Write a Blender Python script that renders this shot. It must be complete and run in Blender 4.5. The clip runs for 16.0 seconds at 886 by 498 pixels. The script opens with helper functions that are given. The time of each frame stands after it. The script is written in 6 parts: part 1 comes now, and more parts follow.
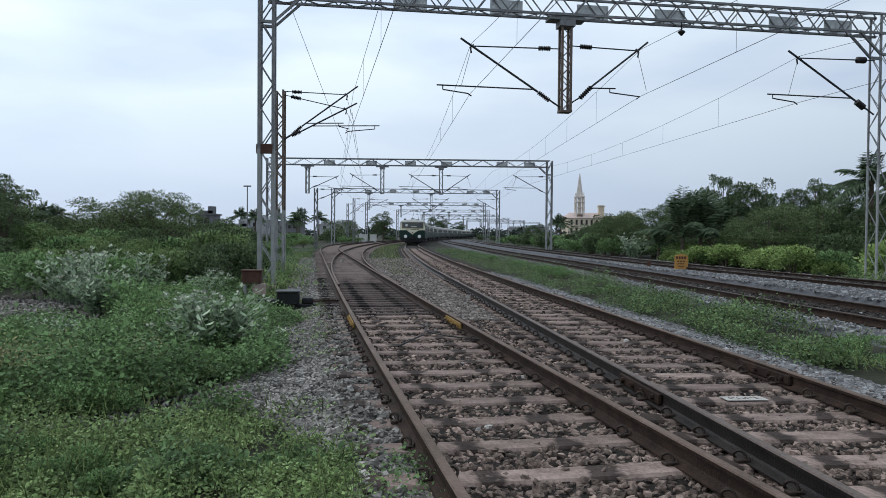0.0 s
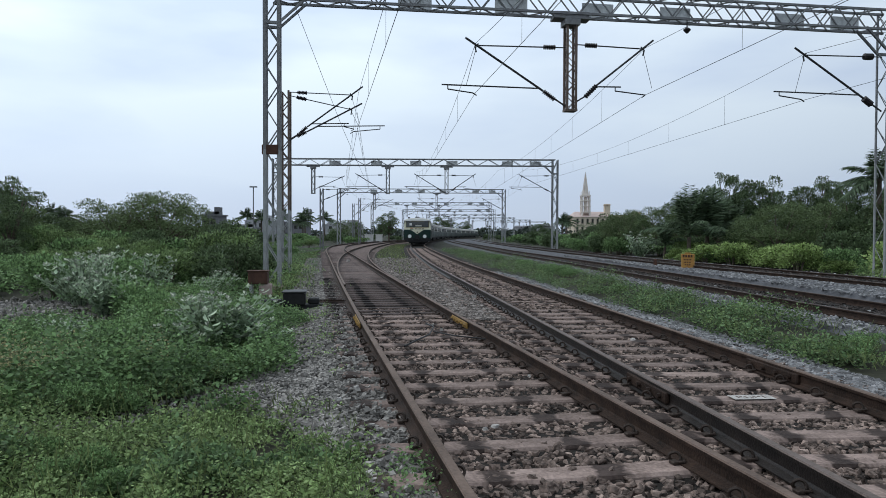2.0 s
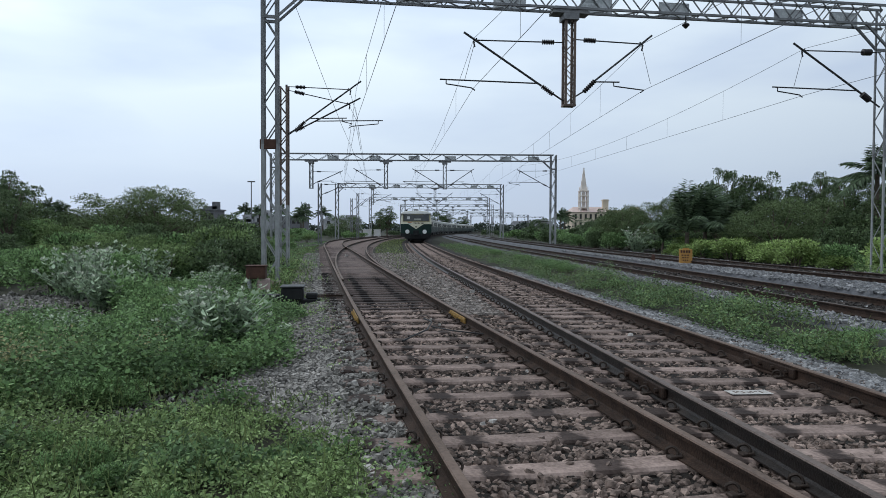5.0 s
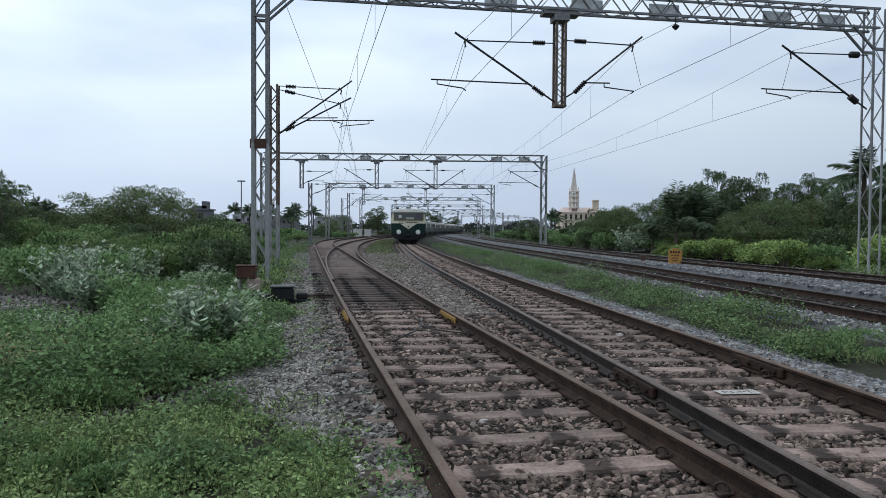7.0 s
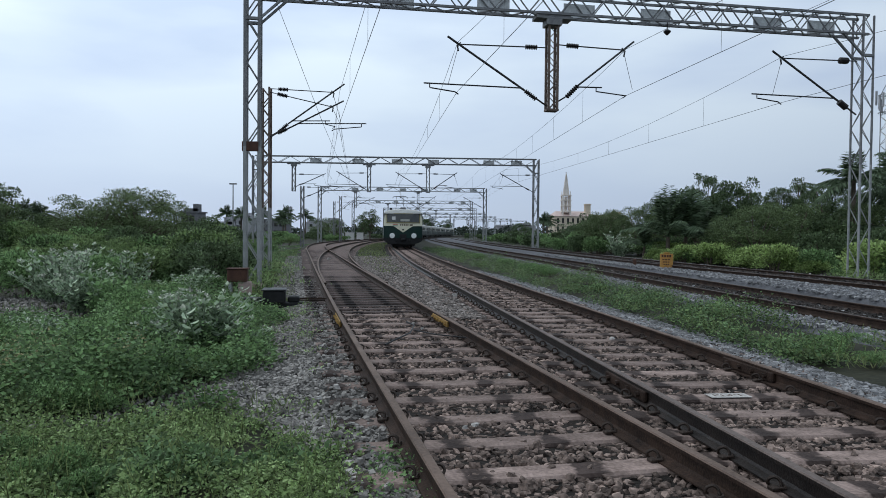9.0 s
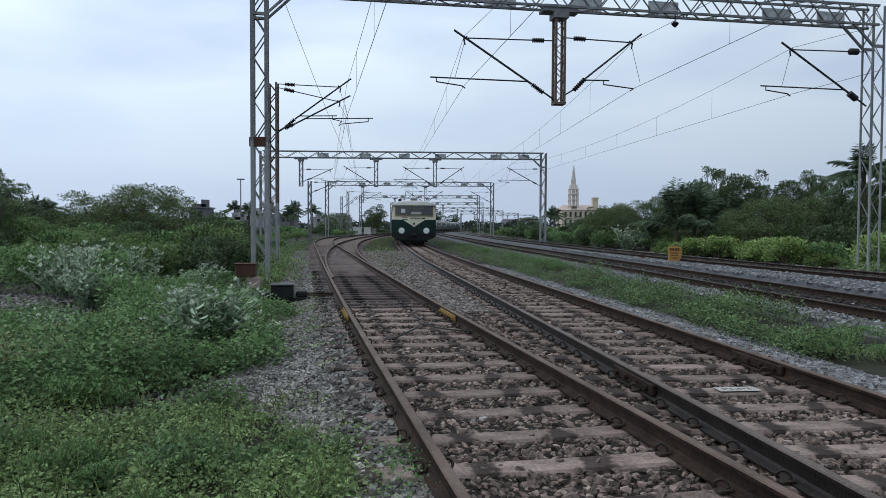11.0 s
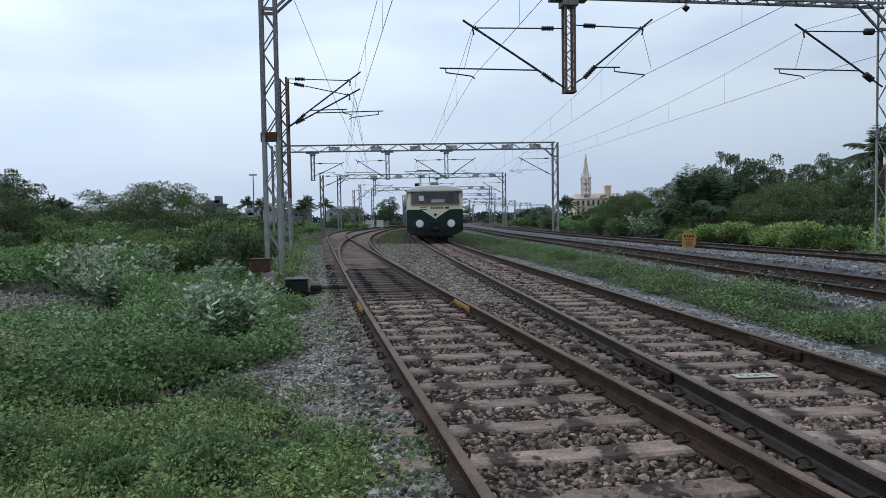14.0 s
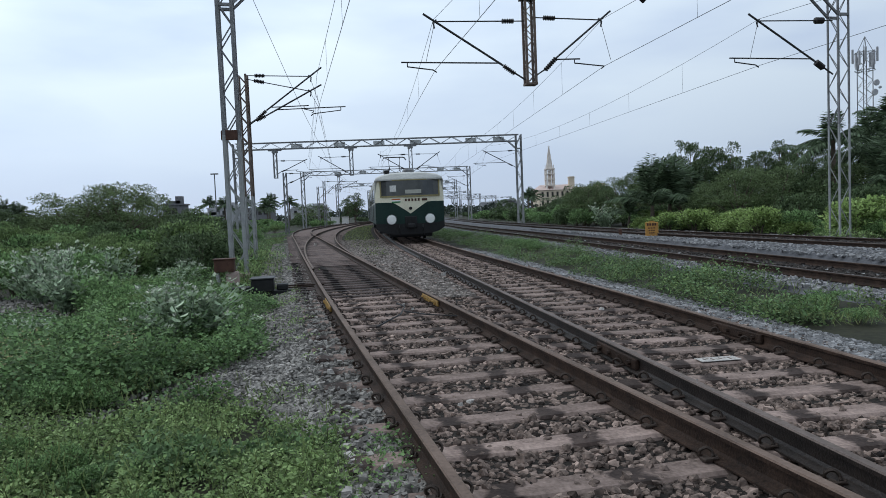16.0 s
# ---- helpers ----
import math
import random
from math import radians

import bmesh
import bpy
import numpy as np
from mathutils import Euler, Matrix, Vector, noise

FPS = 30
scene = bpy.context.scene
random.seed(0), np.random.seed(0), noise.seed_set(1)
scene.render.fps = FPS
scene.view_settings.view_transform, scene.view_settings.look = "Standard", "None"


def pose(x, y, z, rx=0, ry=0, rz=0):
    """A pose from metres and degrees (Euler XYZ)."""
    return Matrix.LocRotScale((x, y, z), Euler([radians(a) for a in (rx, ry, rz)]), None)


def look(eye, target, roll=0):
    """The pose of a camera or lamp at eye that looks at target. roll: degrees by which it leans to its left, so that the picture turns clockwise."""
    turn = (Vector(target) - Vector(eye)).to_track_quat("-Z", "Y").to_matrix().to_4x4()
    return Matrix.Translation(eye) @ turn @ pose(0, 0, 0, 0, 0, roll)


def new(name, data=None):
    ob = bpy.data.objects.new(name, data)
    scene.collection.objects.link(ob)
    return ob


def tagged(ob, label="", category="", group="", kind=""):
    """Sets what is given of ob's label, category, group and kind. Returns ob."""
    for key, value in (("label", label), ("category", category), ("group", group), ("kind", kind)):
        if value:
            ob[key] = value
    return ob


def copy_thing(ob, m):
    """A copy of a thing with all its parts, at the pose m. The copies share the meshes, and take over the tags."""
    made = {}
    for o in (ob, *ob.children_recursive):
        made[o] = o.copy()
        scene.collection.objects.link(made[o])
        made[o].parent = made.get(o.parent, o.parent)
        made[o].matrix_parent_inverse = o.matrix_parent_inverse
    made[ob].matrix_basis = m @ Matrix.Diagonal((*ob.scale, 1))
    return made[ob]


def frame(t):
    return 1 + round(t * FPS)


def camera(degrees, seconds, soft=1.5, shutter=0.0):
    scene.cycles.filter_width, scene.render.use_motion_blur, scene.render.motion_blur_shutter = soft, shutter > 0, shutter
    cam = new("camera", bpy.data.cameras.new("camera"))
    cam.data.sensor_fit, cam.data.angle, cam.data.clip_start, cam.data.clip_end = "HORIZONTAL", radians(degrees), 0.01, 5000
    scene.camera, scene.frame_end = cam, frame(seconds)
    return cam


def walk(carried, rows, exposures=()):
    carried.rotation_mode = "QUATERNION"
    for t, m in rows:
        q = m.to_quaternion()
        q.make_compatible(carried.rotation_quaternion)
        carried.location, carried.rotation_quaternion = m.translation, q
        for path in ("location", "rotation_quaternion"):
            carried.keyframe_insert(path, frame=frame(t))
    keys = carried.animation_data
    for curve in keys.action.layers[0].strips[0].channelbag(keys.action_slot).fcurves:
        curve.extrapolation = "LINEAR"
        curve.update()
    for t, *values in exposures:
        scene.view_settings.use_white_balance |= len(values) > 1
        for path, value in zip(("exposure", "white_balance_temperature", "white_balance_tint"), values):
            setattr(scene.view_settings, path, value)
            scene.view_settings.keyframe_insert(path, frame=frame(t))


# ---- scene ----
# Camera: stands still on the left of the line and turns slightly in the hand.
EYE = (0.0, 0.0, 1.6)
cam = camera(66.0, 16.0, 0.78)
TURNS = [
    (0.0, 88.802, -0.478, 0.016),
    (0.5, 88.756, -0.408, -0.042),
    (1.0, 88.596, -0.262, 0.266),
    (1.5, 88.589, -0.371, 0.374),
    (2.0, 88.771, -0.188, 0.497),
    (2.5, 88.739, -0.039, 0.531),
    (3.0, 88.518, -0.158, 0.376),
    (3.5, 88.341, 0.027, 0.729),
    (6.0, 88.424, -0.498, -0.221),
    (6.5, 88.473, -0.410, -0.554),
    (7.0, 88.371, -0.390, -0.436),
    (7.5, 88.161, -0.388, -0.462),
    (8.0, 88.276, -0.355, -0.790),
    (8.5, 88.684, -0.654, -1.204),
    (9.0, 88.664, -0.537, -1.086),
    (11.5, 88.122, 0.076, -0.091),
    (12.0, 87.999, 0.560, 0.165),
    (12.5, 87.497, 0.522, 0.111),
    (13.0, 87.343, 0.812, 0.362),
    (13.5, 87.356, 0.733, 0.377),
    (14.0, 87.480, 0.891, 0.570),
    (14.5, 87.562, 0.836, 0.502),
    (15.0, 87.559, 0.956, 0.379),
    (15.5, 87.203, 1.155, 0.534),
    (16.0, 86.925, 2.368, -2.302),
]
walk(cam, [(t, pose(*EYE, rx, ry, rz)) for t, rx, ry, rz in TURNS],
     [(0.0, 0.04, 6420, 10), (3.5, 0.02, 6400, 10), (6.0, 0.02, 6400, 10), (7.0, 0.03, 6390, 10), (8.0, -0.07, 6300, 10), (9.0, -0.07, 6280, 10), (11.5, -0.06, 6280, 10), (13.5, -0.02, 6300, 10), (16.0, 0.03, 6320, 10)])

# World: bright overcast sky, soft high sun behind cloud.
SUN_ELEVATION, SUN_AZIMUTH = radians(50), radians(-60)
world = bpy.data.worlds.new("overcast")
scene.world = world
world.use_nodes = True
wn, wl = world.node_tree.nodes, world.node_tree.links
wn.clear()
w_out = wn.new("ShaderNodeOutputWorld")
w_bg = wn.new("ShaderNodeBackground")
w_sky = wn.new("ShaderNodeTexSky")
w_sky.sky_type, w_sky.sun_disc = "NISHITA", False
w_sky.sun_elevation, w_sky.sun_rotation = SUN_ELEVATION, SUN_AZIMUTH
w_geo = wn.new("ShaderNodeTexCoord")
w_map = wn.new("ShaderNodeMapping")
w_map.inputs["Scale"].default_value = (1.0, 1.0, 3.5)
w_cloud = wn.new("ShaderNodeTexNoise")
w_cloud.inputs["Scale"].default_value, w_cloud.inputs["Detail"].default_value = 1.9, 5.0
w_cloud.inputs["Roughness"].default_value = 0.45
w_ramp = wn.new("ShaderNodeValToRGB")
w_ramp.color_ramp.elements[0].position, w_ramp.color_ramp.elements[0].color = 0.40, (0.60, 0.71, 0.87, 1)
w_ramp.color_ramp.elements[1].position, w_ramp.color_ramp.elements[1].color = 0.58, (0.845, 0.955, 1.01, 1)
w_sep = wn.new("ShaderNodeSeparateXYZ")
w_hor = wn.new("ShaderNodeMapRange")
w_hor.inputs["From Min"].default_value, w_hor.inputs["From Max"].default_value = 0.0, 0.3
w_low = wn.new("ShaderNodeMix")
w_low.data_type = "RGBA"
w_low.inputs["A"].default_value = (0.5, 0.592, 0.745, 1)
w_scale = wn.new("ShaderNodeMix")
w_scale.data_type, w_scale.inputs["Factor"].default_value = "RGBA", 0.08
wl.new(w_geo.outputs["Generated"], w_map.inputs["Vector"])
wl.new(w_map.outputs["Vector"], w_cloud.inputs["Vector"])
wl.new(w_cloud.outputs["Fac"], w_ramp.inputs["Fac"])
wl.new(w_geo.outputs["Generated"], w_sep.inputs["Vector"])
wl.new(w_sep.outputs["Z"], w_hor.inputs["Value"])
wl.new(w_hor.outputs["Result"], w_low.inputs["Factor"])
wl.new(w_ramp.outputs["Color"], w_low.inputs["B"])
wl.new(w_low.outputs["Result"], w_scale.inputs["A"])
w_dim = wn.new("ShaderNodeMix")
w_dim.data_type, w_dim.blend_type, w_dim.inputs["Factor"].default_value = "RGBA", "MULTIPLY", 1.0
w_dim.inputs["B"].default_value = (0.1, 0.1, 0.1, 1)
wl.new(w_sky.outputs["Color"], w_dim.inputs["A"])
wl.new(w_dim.outputs["Result"], w_scale.inputs["B"])
# the cloud is thinner and whiter towards the sun
w_side = wn.new("ShaderNodeVectorMath")
w_side.operation = "DOT_PRODUCT"
w_side.inputs[1].default_value = (math.sin(SUN_AZIMUTH) * math.cos(SUN_ELEVATION), math.cos(SUN_AZIMUTH) * math.cos(SUN_ELEVATION), math.sin(SUN_ELEVATION))
wl.new(w_geo.outputs["Generated"], w_side.inputs[0])
w_lift = wn.new("ShaderNodeMapRange")
w_lift.inputs["From Min"].default_value, w_lift.inputs["From Max"].default_value = -0.1, 0.75
w_lift.inputs["To Min"].default_value, w_lift.inputs["To Max"].default_value = 0.82, 1.24
wl.new(w_side.outputs["Value"], w_lift.inputs["Value"])
w_mul = wn.new("ShaderNodeVectorMath")
w_mul.operation = "SCALE"
wl.new(w_scale.outputs["Result"], w_mul.inputs[0])
wl.new(w_lift.outputs["Result"], w_mul.inputs["Scale"])
wl.new(w_mul.outputs["Vector"], w_bg.inputs["Color"])
w_bg.inputs["Strength"].default_value = 1.0
wl.new(w_bg.outputs["Background"], w_out.inputs["Surface"])

sun = new("sun", bpy.data.lights.new("sun", "SUN"))
sun.data.energy, sun.data.angle, sun.data.color = 0.7, radians(40), (1.0, 0.97, 0.92)
sun.matrix_basis = look((0, 0, 50), Vector((0, 0, 50)) - Vector((math.sin(SUN_AZIMUTH) * math.cos(SUN_ELEVATION), math.cos(SUN_AZIMUTH) * math.cos(SUN_ELEVATION), math.sin(SUN_ELEVATION))))
scene.view_settings.exposure = 0.0


# ---- materials ----
def surface(name, light, dark, rough=0.8, scale=6.0, bump=0.25, metal=0.0, vary="", fine=9.0, vary_amount=0.35, spec=0.22):
    """A two-scale procedural surface. vary: 'island' or 'object' also shifts each piece's value."""
    m = bpy.data.materials.new(name)
    m.use_nodes = True
    n, l = m.node_tree.nodes, m.node_tree.links
    b = n["Principled BSDF"]
    co = n.new("ShaderNodeTexCoord")
    big, small = n.new("ShaderNodeTexNoise"), n.new("ShaderNodeTexNoise")
    big.inputs["Scale"].default_value, big.inputs["Detail"].default_value = scale, 4.0
    small.inputs["Scale"].default_value, small.inputs["Detail"].default_value = scale * fine, 3.0
    for t in (big, small):
        l.new(co.outputs["Object"], t.inputs["Vector"])
    add = n.new("ShaderNodeMath")
    add.operation = "MULTIPLY_ADD"
    add.inputs[1].default_value = 0.45
    l.new(small.outputs["Fac"], add.inputs[0])
    half = n.new("ShaderNodeMath")
    half.operation = "MULTIPLY"
    half.inputs[1].default_value = 0.55
    l.new(big.outputs["Fac"], half.inputs[0])
    l.new(half.outputs[0], add.inputs[2])
    ramp = n.new("ShaderNodeValToRGB")
    ramp.color_ramp.elements[0].position, ramp.color_ramp.elements[0].color = 0.34, (*dark, 1)
    ramp.color_ramp.elements[1].position, ramp.color_ramp.elements[1].color = 0.66, (*light, 1)
    l.new(add.outputs[0], ramp.inputs["Fac"])
    out = ramp.outputs["Color"]
    if vary:
        src = n.new("ShaderNodeNewGeometry").outputs["Random Per Island"] if vary == "island" else n.new("ShaderNodeObjectInfo").outputs["Random"]
        rng = n.new("ShaderNodeMapRange")
        rng.inputs["To Min"].default_value, rng.inputs["To Max"].default_value = 1 - vary_amount, 1 + vary_amount
        l.new(src, rng.inputs["Value"])
        hsv = n.new("ShaderNodeHueSaturation")
        l.new(rng.outputs["Result"], hsv.inputs["Value"])
        l.new(out, hsv.inputs["Color"])
        out = hsv.outputs["Color"]
    l.new(out, b.inputs["Base Color"])
    b.inputs["Roughness"].default_value, b.inputs["Metallic"].default_value = rough, metal
    b.inputs["Specular IOR Level"].default_value = spec
    if bump:
        bp = n.new("ShaderNodeBump")
        bp.inputs["Strength"].default_value, bp.inputs["Distance"].default_value = bump, 0.02
        l.new(small.outputs["Fac"], bp.inputs["Height"])
        l.new(bp.outputs["Normal"], b.inputs["Normal"])
    return m


def leafy(name, light, dark, rough=0.6, vary=0.68):
    m = surface(name, light, dark, rough, 1.2, 0.0, 0.0, "island", 5.0, vary, 0.14)
    n, l = m.node_tree.nodes, m.node_tree.links
    b = n["Principled BSDF"]
    thin = n.new("ShaderNodeBsdfTranslucent")
    l.new(b.inputs["Base Color"].links[0].from_socket, thin.inputs["Color"])
    mix = n.new("ShaderNodeMixShader")
    mix.inputs["Fac"].default_value = 0.33
    l.new(b.outputs["BSDF"], mix.inputs[1])
    l.new(thin.outputs["BSDF"], mix.inputs[2])
    l.new(mix.outputs["Shader"], n["Material Output"].inputs["Surface"])
    return m


M_SOIL = surface("grassy_soil", (0.045, 0.045, 0.028), (0.016, 0.017, 0.011), 0.95, 0.5, 0.5, fine=25)
# Bed colour is near-black: the shade in gaps between stones is painted in.
M_BED = surface("gap_shaded_ballast_bed", (0.03, 0.024, 0.02), (0.009, 0.0075, 0.0065), 0.95, 3.0, 1.0, fine=9)
M_BED_DUST = surface("dusty_mauve_ballast_bed", (0.205, 0.15, 0.133), (0.07, 0.052, 0.046), 0.95, 3.0, 1.0, fine=9)
M_STONE = surface("brown_ballast_stone", (0.285, 0.212, 0.178), (0.02, 0.015, 0.0125), 0.9, 3.0, 0.3, vary="island", vary_amount=0.9)
M_STONE_DULL = surface("dusty_trackside_gravel", (0.315, 0.293, 0.268), (0.11, 0.102, 0.094), 0.9, 3.0, 0.3, vary="island", vary_amount=0.55)
M_DUSTED = surface("dust_buried_sleeper", (0.19, 0.146, 0.134), (0.04, 0.031, 0.028), 0.95, 2.2, 0.4, vary="object", fine=9, vary_amount=0.3)
M_STONE_DARK = surface("dark_ballast_stone", (0.085, 0.07, 0.062), (0.015, 0.012, 0.011), 0.85, 3.0, 0.3, vary="island", vary_amount=0.7)
M_STONE_PALE = surface("pale_mauve_gravel", (0.31, 0.27, 0.243), (0.115, 0.099, 0.089), 0.9, 3.0, 0.3, vary="island", vary_amount=0.55)
M_BED_GREY = surface("grey_ballast_bed", (0.13, 0.13, 0.14), (0.06, 0.06, 0.066), 0.95, 3.0, 1.0, fine=9)
M_STONE_GREY = surface("grey_ballast_stone", (0.28, 0.275, 0.275), (0.14, 0.138, 0.14), 0.9, 3.0, 0.3, vary="island", vary_amount=0.5)
M_RUST = surface("rusty_rail_side", (0.06, 0.037, 0.027), (0.013, 0.0095, 0.008), 0.7, 5.0, 0.3, 0.0, fine=12, spec=0.12)
M_CLIP = surface("rusty_spring_clip", (0.085, 0.062, 0.05), (0.025, 0.019, 0.016), 0.6, 20.0, 0.1, 0.2)
M_SIDE_DARK = surface("greasy_dark_rail_side", (0.036, 0.027, 0.023), (0.009, 0.0075, 0.007), 0.5, 5.0, 0.3, 0.0, fine=12, spec=0.25)
M_HEAD_BRIGHT = surface("polished_rail_head", (0.16, 0.124, 0.107), (0.07, 0.053, 0.045), 0.6, 3.0, 0.04, 0.0, fine=12, spec=0.16)
M_HEAD = surface("worn_rail_head", (0.175, 0.123, 0.097), (0.08, 0.056, 0.044), 0.65, 3.0, 0.05, 0.0, fine=12, spec=0.14)
M_STEEL = surface("weathered_grey_steel", (0.26, 0.265, 0.27), (0.13, 0.13, 0.135), 0.6, 4.0, 0.1, 0.35)
M_STEEL_RUST = surface("rust_stained_steel", (0.2, 0.155, 0.13), (0.1, 0.075, 0.064), 0.75, 4.0, 0.2, 0.2)
M_STEEL_PALE = surface("pale_painted_steel", (0.36, 0.37, 0.37), (0.24, 0.245, 0.245), 0.6, 4.0, 0.1, 0.2)
M_PLATE = surface("galvanised_plate", (0.66, 0.68, 0.68), (0.42, 0.44, 0.45), 0.55, 8.0, 0.1, 0.2)
M_TUBE = surface("dark_cantilever_tube", (0.07, 0.072, 0.075), (0.035, 0.036, 0.038), 0.5, 6.0, 0.05, 0.4)
M_INSULATOR = surface("dark_glazed_insulator", (0.035, 0.03, 0.03), (0.016, 0.014, 0.015), 0.35, 9.0, 0.0)
M_WIRE = surface("tarnished_copper_wire", (0.11, 0.115, 0.12), (0.06, 0.062, 0.066), 0.5, 3.0, 0.0, 0.3)
M_BLACK = surface("oily_black_iron", (0.02, 0.02, 0.021), (0.01, 0.01, 0.011), 0.55, 9.0, 0.2)
M_YELLOW = surface("faded_yellow_paint", (0.42, 0.26, 0.075), (0.14, 0.085, 0.035), 0.7, 14.0, 0.2)
M_BOARD = surface("weathered_yellow_board", (0.5, 0.27, 0.075), (0.34, 0.17, 0.05), 0.7, 7.0, 0.1)
M_WHITE = surface("chalky_white_paint", (0.72, 0.71, 0.69), (0.45, 0.44, 0.42), 0.8, 12.0, 0.2)
M_WORN_WHITE = surface("worn_white_paint", (0.56, 0.54, 0.51), (0.26, 0.23, 0.21), 0.85, 14.0, 0.3)
M_BROWN = surface("rust_brown_sheet", (0.1, 0.05, 0.035), (0.05, 0.026, 0.02), 0.75, 7.0, 0.2)
M_PINK = surface("pinkish_concrete", (0.42, 0.33, 0.3), (0.3, 0.22, 0.2), 0.9, 9.0, 0.3)
M_CREAM = surface("cream_train_paint", (0.74, 0.71, 0.56), (0.6, 0.57, 0.43), 0.4, 1.2, 0.02)
M_SIDE = surface("dusty_grey_train_side", (0.42, 0.42, 0.37), (0.3, 0.3, 0.27), 0.45, 0.8, 0.02)
M_GREEN = surface("dark_green_train_paint", (0.012, 0.036, 0.03), (0.006, 0.02, 0.017), 0.4, 1.5, 0.02)
M_FRAME = surface("olive_window_frame", (0.3, 0.26, 0.12), (0.2, 0.17, 0.08), 0.6, 3.0, 0.0)
M_ROOF = surface("dusty_train_roof", (0.6, 0.6, 0.57), (0.45, 0.45, 0.43), 0.7, 1.0, 0.1)
M_LAMP = surface("white_headlamp_disc", (0.85, 0.86, 0.84), (0.75, 0.76, 0.74), 0.25, 6.0, 0.0)
M_CHURCH = surface("cream_church_wall", (0.66, 0.57, 0.45), (0.55, 0.46, 0.35), 0.85, 0.2, 0.0)
M_SPIRE = surface("pale_spire_plaster", (0.8, 0.74, 0.68), (0.66, 0.58, 0.52), 0.85, 0.3, 0.0)
M_ROOF_PINK = surface("pale_pink_roof_sheet", (0.62, 0.5, 0.46), (0.5, 0.38, 0.34), 0.85, 0.3, 0.0)
M_HOUSE = surface("weathered_white_wall", (0.45, 0.45, 0.46), (0.3, 0.3, 0.32), 0.9, 0.3, 0.0)
M_HOUSE_GREY = surface("raw_grey_concrete", (0.2, 0.2, 0.21), (0.12, 0.12, 0.13), 0.9, 0.3, 0.0)
M_BARK = surface("grey_brown_bark", (0.17, 0.14, 0.11), (0.07, 0.055, 0.045), 0.95, 5.0, 0.5)
M_LEAF = leafy("bright_bush_leaf", (0.235, 0.35, 0.155), (0.1, 0.175, 0.066))
M_LEAF_OLIVE = leafy("yellowish_weed_leaf", (0.21, 0.288, 0.12), (0.09, 0.142, 0.05))
M_LEAF_DARK = leafy("dark_tree_leaf", (0.135, 0.185, 0.092), (0.06, 0.09, 0.043))
M_LEAF_MID = leafy("deep_green_weed_leaf", (0.185, 0.28, 0.13), (0.078, 0.13, 0.057))
M_LEAF_TREE = leafy("muted_tree_leaf", (0.172, 0.226, 0.106), (0.078, 0.11, 0.048))
M_HEAD_DULL = surface("dull_dark_rail_head", (0.075, 0.055, 0.046), (0.035, 0.026, 0.022), 0.6, 3.0, 0.05, 0.2, fine=12)
M_LEAF_FAR = leafy("distant_tree_leaf", (0.07, 0.09, 0.07), (0.035, 0.046, 0.036))
M_LEAF_GREY = leafy("grey_green_milkweed_leaf", (0.4, 0.47, 0.345), (0.2, 0.275, 0.17), 0.7)
M_LEAF_LOW = leafy("low_herb_leaf", (0.325, 0.42, 0.185), (0.135, 0.205, 0.076))
M_LEAF_PALE = leafy("woolly_pale_shoot", (0.55, 0.56, 0.48), (0.36, 0.39, 0.31), 0.8)
M_LEAF_DRY = leafy("dry_straw_herb_leaf", (0.44, 0.4, 0.22), (0.24, 0.215, 0.11))
M_GRASS = leafy("dry_grass_blade", (0.2, 0.24, 0.1), (0.1, 0.135, 0.048))
M_FROND = leafy("dark_palm_frond", (0.15, 0.205, 0.12), (0.07, 0.1, 0.058))
M_LIME = leafy("light_lime_creeper_leaf", (0.335, 0.435, 0.165), (0.165, 0.24, 0.075))
M_DARKGLASS = surface("dark_window_glass", (0.05, 0.056, 0.056), (0.022, 0.025, 0.025), 0.08, 2.0, 0.0, spec=0.6)
M_OPENING = surface("shaded_window_opening", (0.06, 0.055, 0.05), (0.03, 0.03, 0.03), 0.8, 1.0, 0.0)
M_FLAG_GREEN = surface("flat_green_paint", (0.03, 0.2, 0.06), (0.02, 0.15, 0.045), 0.6, 5.0, 0.0)
M_RED = surface("flat_orange_red_paint", (0.5, 0.13, 0.04), (0.4, 0.1, 0.03), 0.6, 5.0, 0.0)


